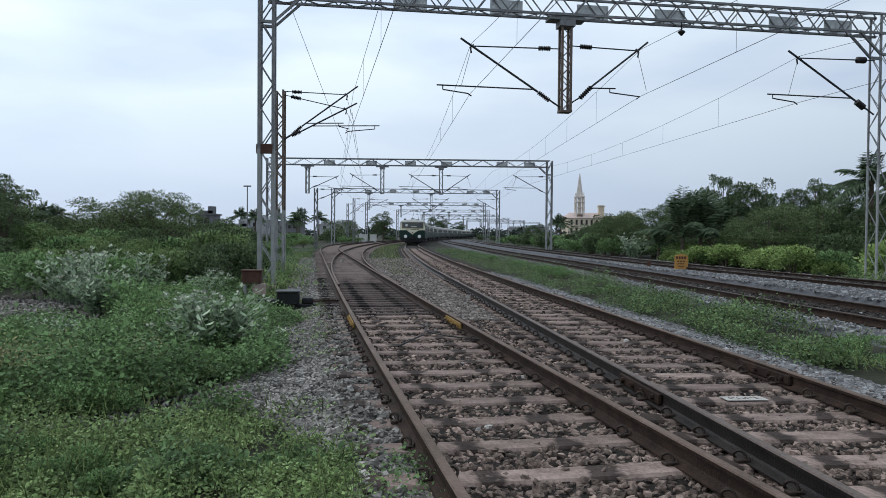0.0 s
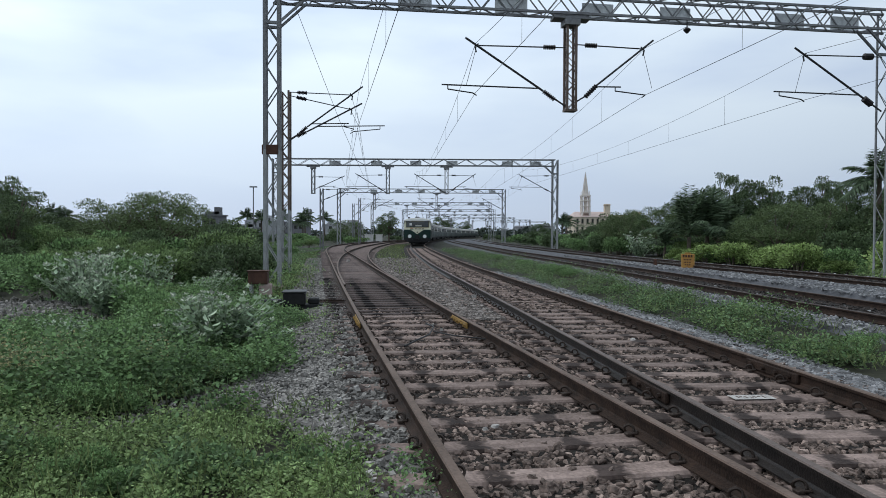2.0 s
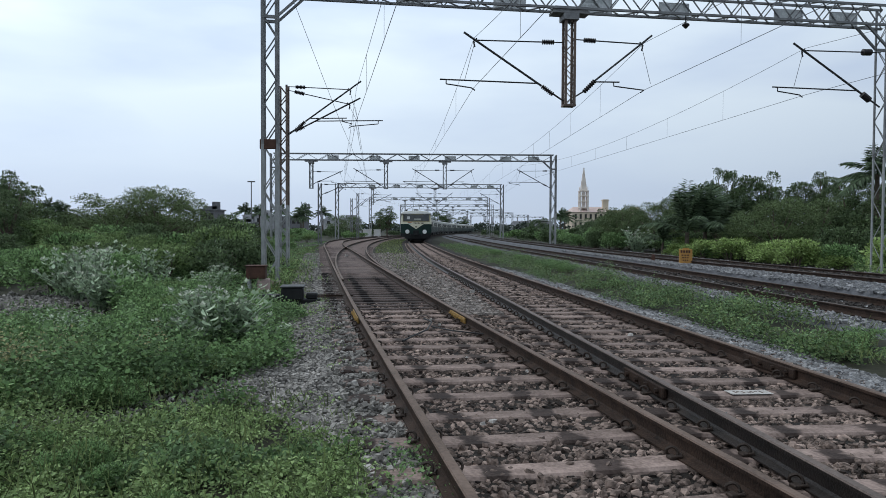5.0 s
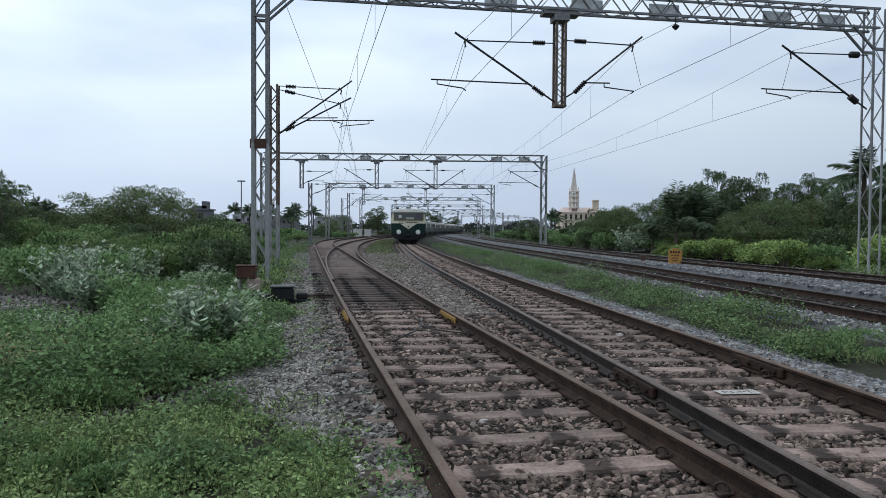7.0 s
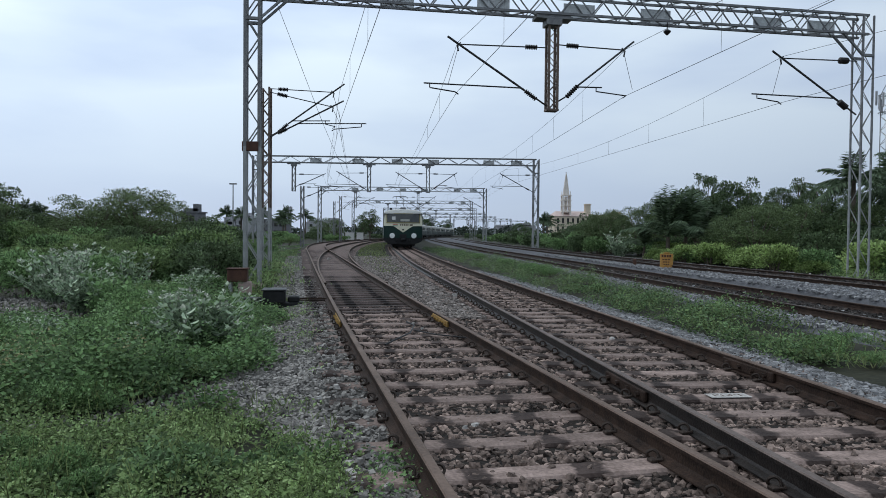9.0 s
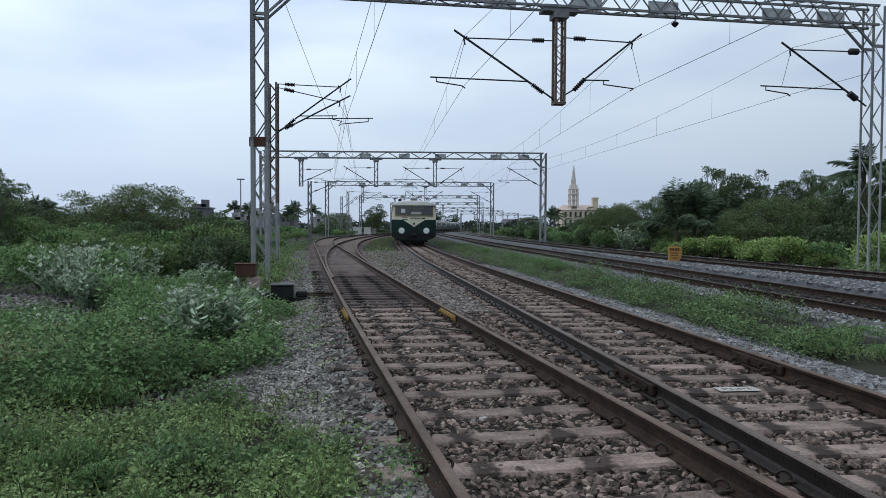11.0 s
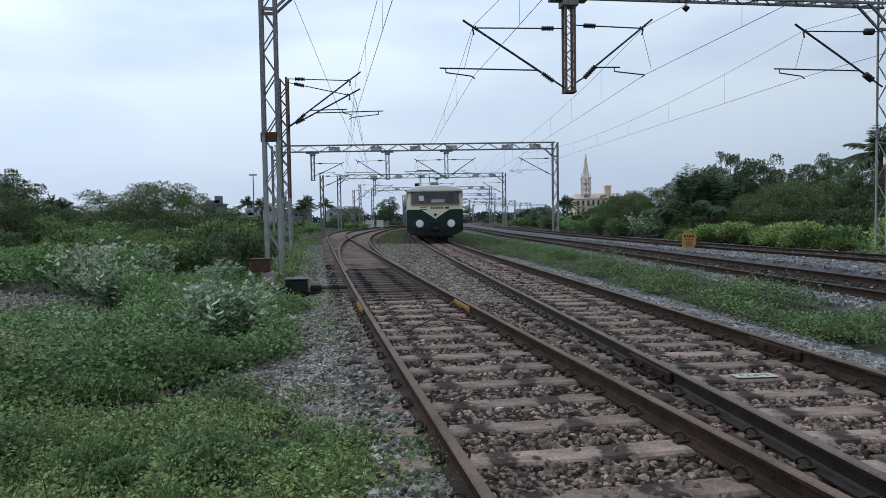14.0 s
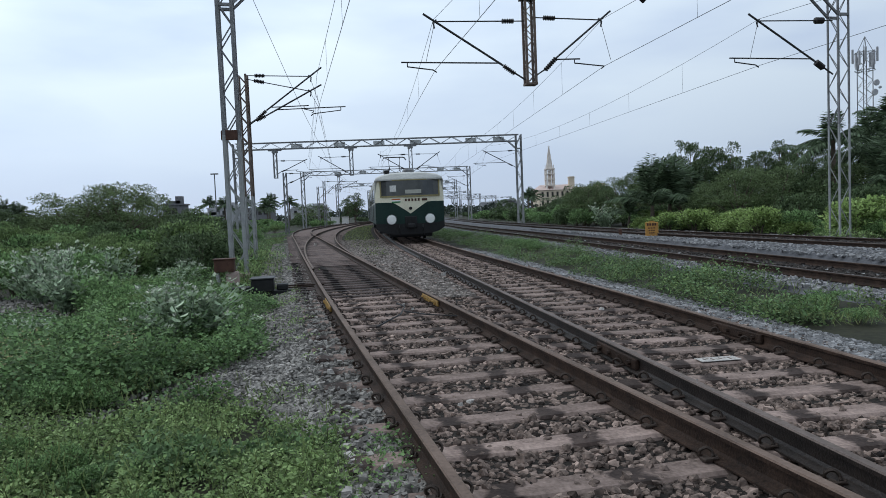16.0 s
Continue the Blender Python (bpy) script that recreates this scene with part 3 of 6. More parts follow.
def cantilever(thing_ob, root, ux, reach, z_contact, z_messenger, tube=0.032, z_low=None, stub=1.25, stay_z=None, past=0.3, barrel=False):
    """Bracket tube, stay tube, register arm and steady arm; ux: the unit way out from the mast; reach: to the contact wire."""
    rx, ry = root
    ux = Vector((*ux, 0))

    def at(d, z):
        return Vector((rx, ry, 0)) + ux * d + Vector((0, 0, z))
    zl = z_low if z_low is not None else z_contact - 0.25
    g = Geo()
    g.tube([at(0.0, zl), at(0.35, zl + 0.22)], tube * 0.8)
    z_tip = zl + (z_messenger - zl) * (reach + past) / reach
    tip = at(reach + past, z_tip)
    s = at(0.75, zl + (z_tip - zl) * (0.75 / (reach + past)))
    g.tube([s, tip], tube)
    part("bracket_tube", g, M_TUBE, thing_ob)
    g = Geo()
    insulator(g, at(0.36, zl + 0.2), s, 0.085, barrel)
    part("insulator", g, M_INSULATOR, thing_ob, "dark ribbed insulator")
    g = Geo()
    zs = z_messenger + 0.05 if stay_z is None else stay_z
    stay = lambda d: at(d, zs + (z_messenger - zs) * d / reach)
    g.tube([at(0.0, zs), stay(0.34)], tube * 0.55)
    g.tube([stay(0.75), at(reach, z_messenger)], tube * 0.62)
    g.tube([at(reach - 0.05, z_messenger + 0.06), at(reach + 0.06, z_messenger - 0.04), at(reach + 0.02, z_messenger - 0.22)], tube * 0.8, 5)
    part("stay_tube", g, M_TUBE, thing_ob)
    g = Geo()
    insulator(g, stay(0.34), stay(0.76), 0.085, barrel)
    part("insulator", g, M_INSULATOR, thing_ob, "dark ribbed insulator")
    g = Geo()
    rz = z_contact + 0.3
    bx = (rz - zl) / (z_tip - zl) * (reach + past)
    g.tube([at(bx, rz), at(reach + stub, rz + 0.02)], tube * 0.68)
    g.tube([at(reach + stub - 0.2, rz), at(reach + stub - 0.2, rz - 0.12)], tube * 0.5)
    g.tube([at(reach + stub - 0.2, rz - 0.12), at(reach + 0.12, rz - 0.22), at(reach, z_contact)], tube * 0.6)
    g.tube([at(reach, z_messenger), at(reach + 0.35, rz)], 0.008, 4)
    part("register_arm", g, M_TUBE, thing_ob)


def gantry(left, right, z_low, z_high, drops, base_z=(0.0, 0.0), fine=True, mast_w=0.42, group="gantries", rust=False):
    """A lattice portal: two masts, a girder, drop arms at the given distances from the left mast."""
    lx, ly = left
    rx, ry = right
    u = Vector((rx - lx, ry - ly, 0))
    span = u.length
    u.normalize()
    n = Vector((-u.y, u.x, 0))
    ob = thing("overhead_gantry", "grey lattice steel gantry carrying overhead wires across the tracks", "gantry", group)
    chord = 0.075 if fine else 0.09
    zm = (z_low + z_high) / 2
    for (x, y), bz, inward in ((left, base_z[0], 1), (right, base_z[1], -1)):
        g = Geo()
        zs = 4.2 if fine else 3.2
        lattice(g, (x, y, zs), (x, y, z_high), mast_w, 0.5, chord * (1.25 if inward > 0 or not fine else 0.72), 0.7 if fine else 1.2, u, 0.4)
        mast = part("mast", g, M_STEEL, ob)
        g = Geo()
        lattice(g, (x, y, bz - 0.3), (x, y, zs), mast_w, 0.5, chord * (1.25 if inward > 0 or not fine else 0.72), 0.7 if fine else 1.2, u, 0.36)
        part("mast_foot", g, M_STEEL_PALE, ob, "pale painted lower mast")
        g = Geo()
        for a in (-1, 1):
            g.bar(Vector((x, y, z_low - 0.75)) + u * inward * (mast_w / 2) + n * 0.24 * a, Vector((x, y, z_low + 0.05)) + u * inward * (mast_w / 2 + 0.85) + n * 0.24 * a, 0.07)
            g.bar(Vector((x, y, z_low - 0.75)) + u * mast_w * 0.5 + n * 0.25 * a, Vector((x, y, z_low - 0.75)) - u * mast_w * 0.5 + n * 0.25 * a, 0.09)
        part("knee_brace", g, M_STEEL, ob)
        g = Geo()
        g.box(x - 0.33, x + 0.33, y - 0.36, y + 0.36, -0.5, bz - 0.29, 0.05)
        part("foundation", g, M_PINK, ob, "weathered concrete footing")
    g = Geo()
    lattice(g, Vector((lx, ly, zm)), Vector((rx, ry, zm)), z_high - z_low, 0.5, chord, 0.55 if fine else 1.1, Vector((0, 0, 1)))
    part("girder", g, M_STEEL, ob)
    # galvanised plates tied under the girder
    for d in (0.21, 0.36, 0.5, 0.63, 0.83, 0.93):
        c = Vector((lx, ly, 0)) + u * span * d
        g = Geo()
        a, b = c - u * 0.55 + n * 0.29, c + u * 0.55 + n * 0.29
        g.bar((a.x, a.y, zm - 0.04), (b.x, b.y, zm - 0.04), 0.02, (z_high - z_low) * 0.72)
        part("splice_plate", g, M_PLATE, ob, "dull galvanised plate")
    for d, z_bot in drops:
        c = Vector((lx, ly, 0)) + u * d
        g = Geo()
        lattice(g, (c.x, c.y, z_bot), (c.x, c.y, z_low - 0.2), 0.3, 0.3, chord * 0.95, 0.3 if fine else 0.7, u, 0.32)
        g.bar(c + Vector((0, 0, z_bot)) - u * 0.2, c + Vector((0, 0, z_bot)) + u * 0.2, 0.36, 0.07)
        part("drop_arm", g, M_STEEL_RUST if rust else M_STEEL, ob)
        g = Geo()
        for k, (hw, z0, z1) in enumerate(((0.26, -0.36, -0.16), (0.62, -0.16, -0.08), (0.56, -0.08, 0.06))):
            a, b = c - u * hw, c + u * hw
            zz = z_low + (z0 + z1) / 2
            g.bar((a.x, a.y, zz), (b.x, b.y, zz), 0.5, z1 - z0 - 0.004)
        part("hanger_plate", g, M_STEEL, ob)
    return ob


Z_CONTACT, Z_MESS = 6.2, 7.8
# nearest gantry
A1 = radians(8.6)
U1 = (math.cos(A1), math.sin(A1))
P1L, P1R = (-5.52, 21.33), (15.58, 24.52)
gantry1 = gantry(P1L, P1R, 8.85, 9.52, [(9.63, 5.72)], (0.25, 0.05), rust=True)
C1 = (4.0, 22.78)
for root, sgn, reach, dz in (((C1[0] - 0.17 * U1[0], C1[1] - 0.17 * U1[1]), -1, 2.98, 0.0), ((C1[0] + 0.17 * U1[0], C1[1] + 0.17 * U1[1]), 1, 2.35, 0.12), ((15.35, 24.48), -1, 3.0, 0.15)):
    last = root[0] > 10
    cantilever(gantry1, root, (sgn * U1[0], sgn * U1[1]), reach, Z_CONTACT + dz - 0.08, Z_MESS + dz - 0.06, 0.036, stub=1.15 if sgn < 0 else -0.75, past=0.38, barrel=last)
g = Geo()
g.tube([(8.06, 23.39, 8.9), (8.06, 23.39, 8.62)], 0.02)
g.tube([(8.06, 23.39, 8.64), (8.06, 23.39, 8.58), (8.06, 23.39, 8.56), (8.06, 23.39, 8.45)], [0.05, 0.13, 0.13, 0.03], 8)
part("hanging_insulator", g, M_INSULATOR, gantry1, "small dark hanging insulator")
g = Geo()
g.box(-5.78, -5.28, 21.02, 21.1, 4.05, 4.35, 0.02)
part("number_plate", g, M_BROWN, gantry1, "small rusty plate")

# lattice mast beyond the gantry, with two brackets
mast_ob = thing("overhead_mast", "narrow rust-stained lattice mast with two wire brackets", "mast")
MX, MY = -6.95, 29.0
g = Geo()
lattice(g, (MX, MY, 2.6), (MX, MY, 7.65), 0.34, 0.34, 0.075, 0.42, (1, 0, 0))
part("mast", g, M_STEEL_RUST, mast_ob)
g = Geo()
lattice(g, (MX, MY, -0.1), (MX, MY, 2.6), 0.34, 0.34, 0.075, 0.42, (1, 0, 0))
part("mast_foot", g, M_STEEL_PALE, mast_ob, "pale painted lower mast")
cantilever(mast_ob, (MX + 0.17, MY), (1, 0), 2.62, 5.97, 7.49, 0.034, 5.6, stub=-0.1, stay_z=7.61, past=0.5)
cantilever(mast_ob, (MX + 0.17, MY - 0.15), (1, -0.03), 2.62, 5.83, 6.84, 0.034, 5.52, stub=1.45, stay_z=7.44, past=0.5)

# far gantries: left end, right end, plan y left and right, drop arms
FAR = [
    ((-17.1, 67.2), (10.5, 67.9), [3.7, 11.05, 16.85]),
    ((-18.0, 111.5), (9.0, 112.5), [5.8, 16.0]),
    ((-17.8, 158), (9.5, 158), [8.0, 15.5]),
    ((-13.8, 205), (13.5, 203), [8.0, 15.5]),
    ((-8.0, 252), (20, 248), [8.0, 15.5]),
    ((1.0, 300), (28, 293), [8.0, 15.5]),
    ((12.0, 348), (40, 338), [8.0, 15.5]),
    ((26.0, 396), (54, 383), [8.0, 15.5]),
]
for i, (l, r, drops) in enumerate(FAR):
    go = gantry(l, r, 8.38, 9.0, [(d, 5.6) for d in drops], fine=False, mast_w=0.5)
    uu = Vector((r[0] - l[0], r[1] - l[1], 0)).normalized()
    if i < 4:
        for d in drops[1:]:
            c = Vector((l[0], l[1], 0)) + uu * d
            cantilever(go, (c.x - 0.2 * uu.x, c.y - 0.2 * uu.y), (-uu.x, -uu.y), 2.7, Z_CONTACT - 0.2, Z_MESS - 0.4, 0.04)
        c = Vector((l[0], l[1], 0)) + uu * drops[-1]
        cantilever(go, (c.x + 0.2 * uu.x, c.y + 0.2 * uu.y), (uu.x, uu.y), 2.4, Z_CONTACT - 0.2, Z_MESS - 0.4, 0.04, stub=-0.7)
        cantilever(go, (r[0] - 0.3, r[1]), (-uu.x, -uu.y), 3.0, Z_CONTACT - 0.2, Z_MESS - 0.4, 0.04)
        c = Vector((l[0], l[1], 0)) + uu * drops[0]
        cantilever(go, (c.x + 0.2 * uu.x, c.y), (uu.x, uu.y), 2.6, Z_CONTACT - 0.2, 7.2, 0.04, 6.0, stub=-0.6)

# single masts on the left of the loop
for x, y, h in ((-14.0, 75, 6.6), (-18.5, 132, 7.5), (-14.7, 112.3, 7.5)):
    g = Geo()
    lattice(g, (x, y, -0.1), (x, y, h), 0.32, 0.32, 0.09, 0.9, (1, 0, 0))
    mo = thing("overhead_mast", "slim grey mast with one wire bracket", "mast", "slim masts")
    part("mast", g, M_STEEL, mo)
    cantilever(mo, (x + 0.17, y), (1, 0), 2.6, 5.9, h - 0.15, 0.04, 5.3, stub=-0.6)


def wire(points, r, label, sag=0.0, seg=10):
    """A wire through supports, sagging between them."""
    g = Geo()
    pts = []
    for a, b in zip(points[:-1], points[1:]):
        a, b = Vector(a), Vector(b)
        for k in range(seg):
            t = k / seg
            p = a.lerp(b, t)
            p.z -= 4 * sag * t * (1 - t)
            pts.append(p)
    pts.append(Vector(points[-1]))
    g.tube(pts, r, 5)
    return tagged(part("overhead_wire", g, M_WIRE), label, "wire", "overhead wires")


def catenary(name_label, supports, zc, zm, sag, r=0.0075):
    """Contact wire, sagging messenger wire and droppers over one track."""
    wire([(x, y, zc) for x, y in supports], r * 1.1, "taut contact wire over " + name_label)
    wire([(x, y, zm) for x, y in supports], r, "sagging messenger wire over " + name_label, sag, 16)
    g = Geo()
    for (x0, y0), (x1, y1) in zip(supports[:-1], supports[1:]):
        for k in range(1, 8):
            t = k / 8
            x, yy = x0 + (x1 - x0) * t, y0 + (y1 - y0) * t
            g.tube([(x, yy, zc), (x, yy, zm - 4 * sag * t * (1 - t))], 0.0045, 4)
    tagged(part("dropper_wires", g, M_WIRE), "thin dropper wires over " + name_label, "wire", "overhead wires", "stuff")


catenary("the main track", [(8.0, -24), (0.84, 22.3), (-3.2, 67.6), (-4.5, 112), (-4.4, 158), (-1.9, 204), (2, 250)], Z_CONTACT, Z_MESS, 1.2)
catenary("the third track", [(13.3, -22), (6.6, 23.15), (4.8, 67.7), (2.4, 112), (0.7, 158), (0.9, 204)], Z_CONTACT + 0.12, Z_MESS + 0.1, 0.6)
catenary("the outer track", [(21.5, -20), (12.45, 24.05), (7.4, 67.8), (7.3, 112.4), (6.8, 158), (7.2, 203)], Z_CONTACT + 0.15, Z_MESS + 0.17, 0.9)
catenary("the loop track", [(5.35, -20), (-3.86, 29.0), (-10.2, 67.4), (-13.5, 112), (-12, 158)], Z_CONTACT, 7.55, 0.3)
catenary("the branch track", [(-3.9, 29.0), (-7.9, 67.4), (-10.0, 112), (-8, 158)], Z_CONTACT - 0.1, 6.75, 0.3)
wire([(-4.84, 21.4, 8.75), (-4.54, 29.0, 6.12), (-7.9, 67.4, 6.1)], 0.008, "slack anchor wire from the gantry")
wire([(16.5, 14.0, 10.6), (12.9, 24.1, 9.45)], 0.008, "high feeder wire tied to the gantry", 0.1)


# ---- train ----
def section(w, z0, z1, zr):
    """Half-rounded cross-section of a coach, counter-clockwise from bottom left."""
    pts = [(-w, z0), (w, z0), (w, z1)]
    for k in range(1, 8):
        a = math.pi * k / 8
        pts.append((w * math.cos(a) * (1.0 if k in (0, 8) else 0.985), z1 + (zr - z1) * math.sin(a) ** 0.8))
    pts.append((-w, z1))
    return pts


def loft(g, prof, ys):
    g.quad_strip([[(x, y, z) for x, z in prof] for y in ys])


LENGTH = 20.7
HW = 1.83


def coach(front):
    """One coach; its front face stands at y = 0 and its body runs back along -y; z = 0 is the rail head."""
    ob = thing("train_coach", "cream and dark green electric train driving coach with pantograph" if front else "dusty grey and green electric train trailer coach", "train", "train coaches")
    L = LENGTH - 0.5
    sec = lambda z0, z1, w=HW: [(-w, z0), (w, z0), (w, z1), (-w, z1)]
    g = Geo()
    back = -L
    f0 = -0.45 if front else -0.05
    loft(g, sec(0.95, 2.02), (back, f0))
    part("lower_body", g, M_GREEN, ob, "dark green lower side")
    g = Geo()
    loft(g, sec(2.024, 3.2), (back, f0))
    part("upper_body", g, M_SIDE, ob, "dusty pale upper side")
    g = Geo()
    prof = [(HW * math.cos(a), 3.204 + 0.46 * math.sin(a) ** 0.75 if 0 < a < math.pi else 3.204) for a in np.linspace(0, math.pi, 13)]
    rings = [[(x, y, z) for x, z in prof] for y in (back, f0)]
    if front:
        rings.append([(x * 0.95, -0.12, 3.2 + (z - 3.2) * 0.75) for x, z in prof])
    g.quad_strip(rings)
    part("roof", g, M_ROOF, ob, "", True)
    # side windows and doors
    for sx in (-1, 1):
        yy = -2.0
        k = 0
        while yy > back + 1.2:
            door = k % 4 == 3
            g = Geo()
            if door:
                g.box(sx * HW - 0.012, sx * HW + 0.012, yy - 1.15, yy, 1.05, 2.95)
                part("door_opening", g, M_OPENING, ob)
                yy -= 1.55
            else:
                g.box(sx * HW - 0.012, sx * HW + 0.012, yy - 0.85, yy, 2.12, 2.85)
                part("side_window", g, M_DARKGLASS, ob)
                yy -= 1.15
            k += 1
    # underframe and bogies
    g = Geo()
    g.box(-1.5, 1.5, back + 0.3, -0.6, 0.7, 0.945)
    for y0, y1 in ((-9.2, -7.4), (-12.8, -10.2)):
        g.box(-1.45, 1.45, y0, y1, 0.25, 0.7, 0.04)
    part("underframe", g, M_BLACK, ob)
    for yc in (-3.6, -L + 3.2):
        g = Geo()
        for sx in (-1, 1):
            g.box(sx * 1.08 - 0.09, sx * 1.08 + 0.09, yc - 1.9, yc + 1.9, 0.42, 0.68, 0.03)
        g.box(-1.0, 1.0, yc - 0.3, yc + 0.3, 0.4, 0.69, 0.03)
        bogie = part("bogie", g, M_BLACK, ob)
        for dy in (-1.4, 1.4):
            g = Geo()
            for sx in (-1, 1):
                x = sx * GAUGE / 2
                g.tube([(x - 0.06 * sx, yc + dy, 0.46), (x + 0.07 * sx, yc + dy, 0.46)], 0.455, 20)
            g.tube([(-0.8, yc + dy, 0.46), (0.8, yc + dy, 0.46)], 0.08, 8)
            part("wheelset", g, M_BLACK, bogie)
    if not front:
        g = Geo()
        g.box(-0.6, 0.6, -0.05, 0.45, 1.0, 3.1, 0.05)
        part("gangway", g, M_BLACK, ob)
        return ob
    # cab front: rounded in plan, slightly raked above the waist
    cols = 13
    xs = np.linspace(-1, 1, cols)

    def face(x, z):
        """The y of the cab's front skin."""
        bow = -0.42 * abs(x) ** 3.2
        rake = -0.16 * max(0.0, (z - 2.2) / 1.4)
        return bow + rake

    def skin(rows, zmin_fn=None, zmax_fn=None, lift=0.0):
        gg = Geo()
        rr = []
        for q in rows:
            ring = []
            for x in xs:
                za, zb = zmin_fn(x), zmax_fn(x)
                z = za + (zb - za) * q
                ring.append((x * HW, face(x, z) + lift, z))
            rr.append(ring)
        gg.quad_strip(rr, closed=False)
        return gg
    vee = lambda x: 2.06 - 0.62 * max(0.0, 1 - abs(x) / 0.52) ** 1.1
    top = lambda x: 3.26 + 0.3 * max(0.0, 1 - abs(x) ** 4) ** 0.7
    part("cab_lower_panel", skin((0, 0.3, 0.6, 1), lambda x: 0.92 + 0.06 * abs(x) ** 4, vee), M_GREEN, ob, "dark green lower cab front with a pale vee above", True)
    part("cab_upper_panel", skin((0, 0.25, 0.5, 0.75, 1), vee, top), M_CREAM, ob, "cream upper cab front", True)
    part("skirt", skin((0, 0.5, 1), lambda x: 0.34 + 0.32 * abs(x) ** 4, lambda x: 0.93 + 0.06 * abs(x) ** 4, -0.015), M_BLACK, ob, "black skirt under the cab", True)
    g = Geo()
    ring_a = [(x * HW, face(x, top(x)), top(x)) for x in xs]
    ring_b = [(x * HW, -0.46, 3.2 + 0.46 * max(0.0, 1 - x * x) ** 0.34) for x in xs]
    g.quad_strip([ring_a, ring_b], closed=False)
    part("roof_dome", g, M_ROOF, ob, "", True)
    g = Geo()
    for sx in (-1, 1):
        g.quad_strip([[(sx * HW, face(1, z), z), (sx * HW, -0.46, z)] for z in (0.95, 2.02)], closed=False)
    part("cab_cheek", g, M_GREEN, ob)
    g = Geo()
    for sx in (-1, 1):
        g.quad_strip([[(sx * HW, face(1, z), z), (sx * HW, -0.46, z)] for z in (2.02, 3.22)], closed=False)
    part("cab_cheek", g, M_CREAM, ob)

    # windscreen in a dark frame
    def patch(x0, x1, z0, z1, lift, depth=0.03, n=12):
        gg = Geo()
        rings = []
        for x in np.linspace(x0, x1, n):
            rings.append([(x, face(x / HW, z0) + lift, z0), (x, face(x / HW, z1) + lift, z1), (x, face(x / HW, z1) + lift - depth, z1), (x, face(x / HW, z0) + lift - depth, z0)])
        gg.quad_strip(rings)
        return gg
    screen = part("windscreen", patch(-1.54, 1.5, 2.4, 3.2, 0.03), M_DARKGLASS, ob, "wide dark windscreen")
    for x0, x1, z0, z1 in ((-1.61, 1.57, 3.2, 3.25), (-1.61, 1.57, 2.33, 2.4), (-1.61, -1.54, 2.4, 3.2), (1.5, 1.57, 2.4, 3.2)):
        part("window_frame", patch(x0, x1, z0, z1, 0.045, 0.05), M_FRAME, screen)
    part("notice", patch(0.72, 1.05, 2.62, 2.95, 0.04, 0.005), M_WHITE, screen, "white paper notice behind glass")
    part("notice", patch(-0.6, 0.25, 2.5, 2.7, 0.04, 0.005), M_SIDE, screen, "pale destination board")
    # unreadable number and lettering as bars, stripes at the side
    for k in range(5):
        x = -0.5 + k * 0.17
        part("number_bar", patch(x, x + 0.1, 2.1, 2.23, 0.012, 0.01, 2), M_BROWN, ob)
    part("emblem", patch(-0.9, -0.62, 2.1, 2.22, 0.012, 0.01, 3), M_BROWN, ob, "small dark round emblem")
    part("stripe", patch(0.52, 0.98, 2.175, 2.24, 0.012, 0.01, 3), M_RED, ob, "small orange stripe")
    part("stripe", patch(0.52, 0.98, 2.107, 2.172, 0.012, 0.01, 3), M_LAMP, ob, "small white stripe")
    part("stripe", patch(0.52, 0.98, 2.039, 2.104, 0.016, 0.01, 3), M_FLAG_GREEN, ob, "small green stripe")
    for x in (-1.02, 1.02):
        g = Geo()
        y0 = face(x / HW, 1.15)
        g.tube([(x, y0 - 0.02, 1.15), (x, y0 + 0.06, 1.15)], 0.265, 24)
        rim = part("headlight", g, M_STEEL_PALE, ob, "round headlamp with a white disc")
        g = Geo()
        g.tube([(x, y0 + 0.05, 1.15), (x, y0 + 0.085, 1.15), (x, y0 + 0.1, 1.15)], [0.235, 0.235, 0.12], 24)
        part("lens", g, M_LAMP, rim)
    g = Geo()
    g.tube([(0, -0.02, 1.72), (0, 0.05, 1.72)], 0.085, 14)
    part("marker_lamp", g, M_BLACK, ob)
    g = Geo()
    g.box(-1.4, 1.4, -0.95, -0.32, 0.42, 0.74, 0.05)
    g.box(-1.15, 1.15, -0.8, -0.35, 0.2, 0.42, 0.05)
    part("buffer_beam", g, M_BLACK, ob)
    g = Geo()
    g.box(-0.2, 0.2, -0.4, 0.3, 0.66, 0.92, 0.06)
    g.box(-0.32, 0.32, -0.2, 0.05, 0.7, 1.3, 0.03)
    part("coupler", g, M_BLACK, ob)
    for x in (-0.62, 0.62):
        g = Geo()
        g.tube([(x, 0.0, 0.85), (x + 0.02, 0.16, 0.7), (x, 0.1, 0.4), (x - 0.04, 0.0, 0.3)], 0.035, 6)
        part("brake_hose", g, M_BLACK, ob)
    g = Geo()
    g.box(-0.3, 0.3, -0.95, -0.42, 3.45, 3.84, 0.1)
    part("roof_lamp_box", g, M_STEEL, ob)
    g = Geo()
    g.box(1.02, 1.28, -0.9, -0.5, 3.3, 3.78, 0.03)
    part("horn_box", g, M_BLACK, ob)
    panto = part("pantograph", Geo(), M_TUBE, ob)
    gg = Geo()
    py = -14.0
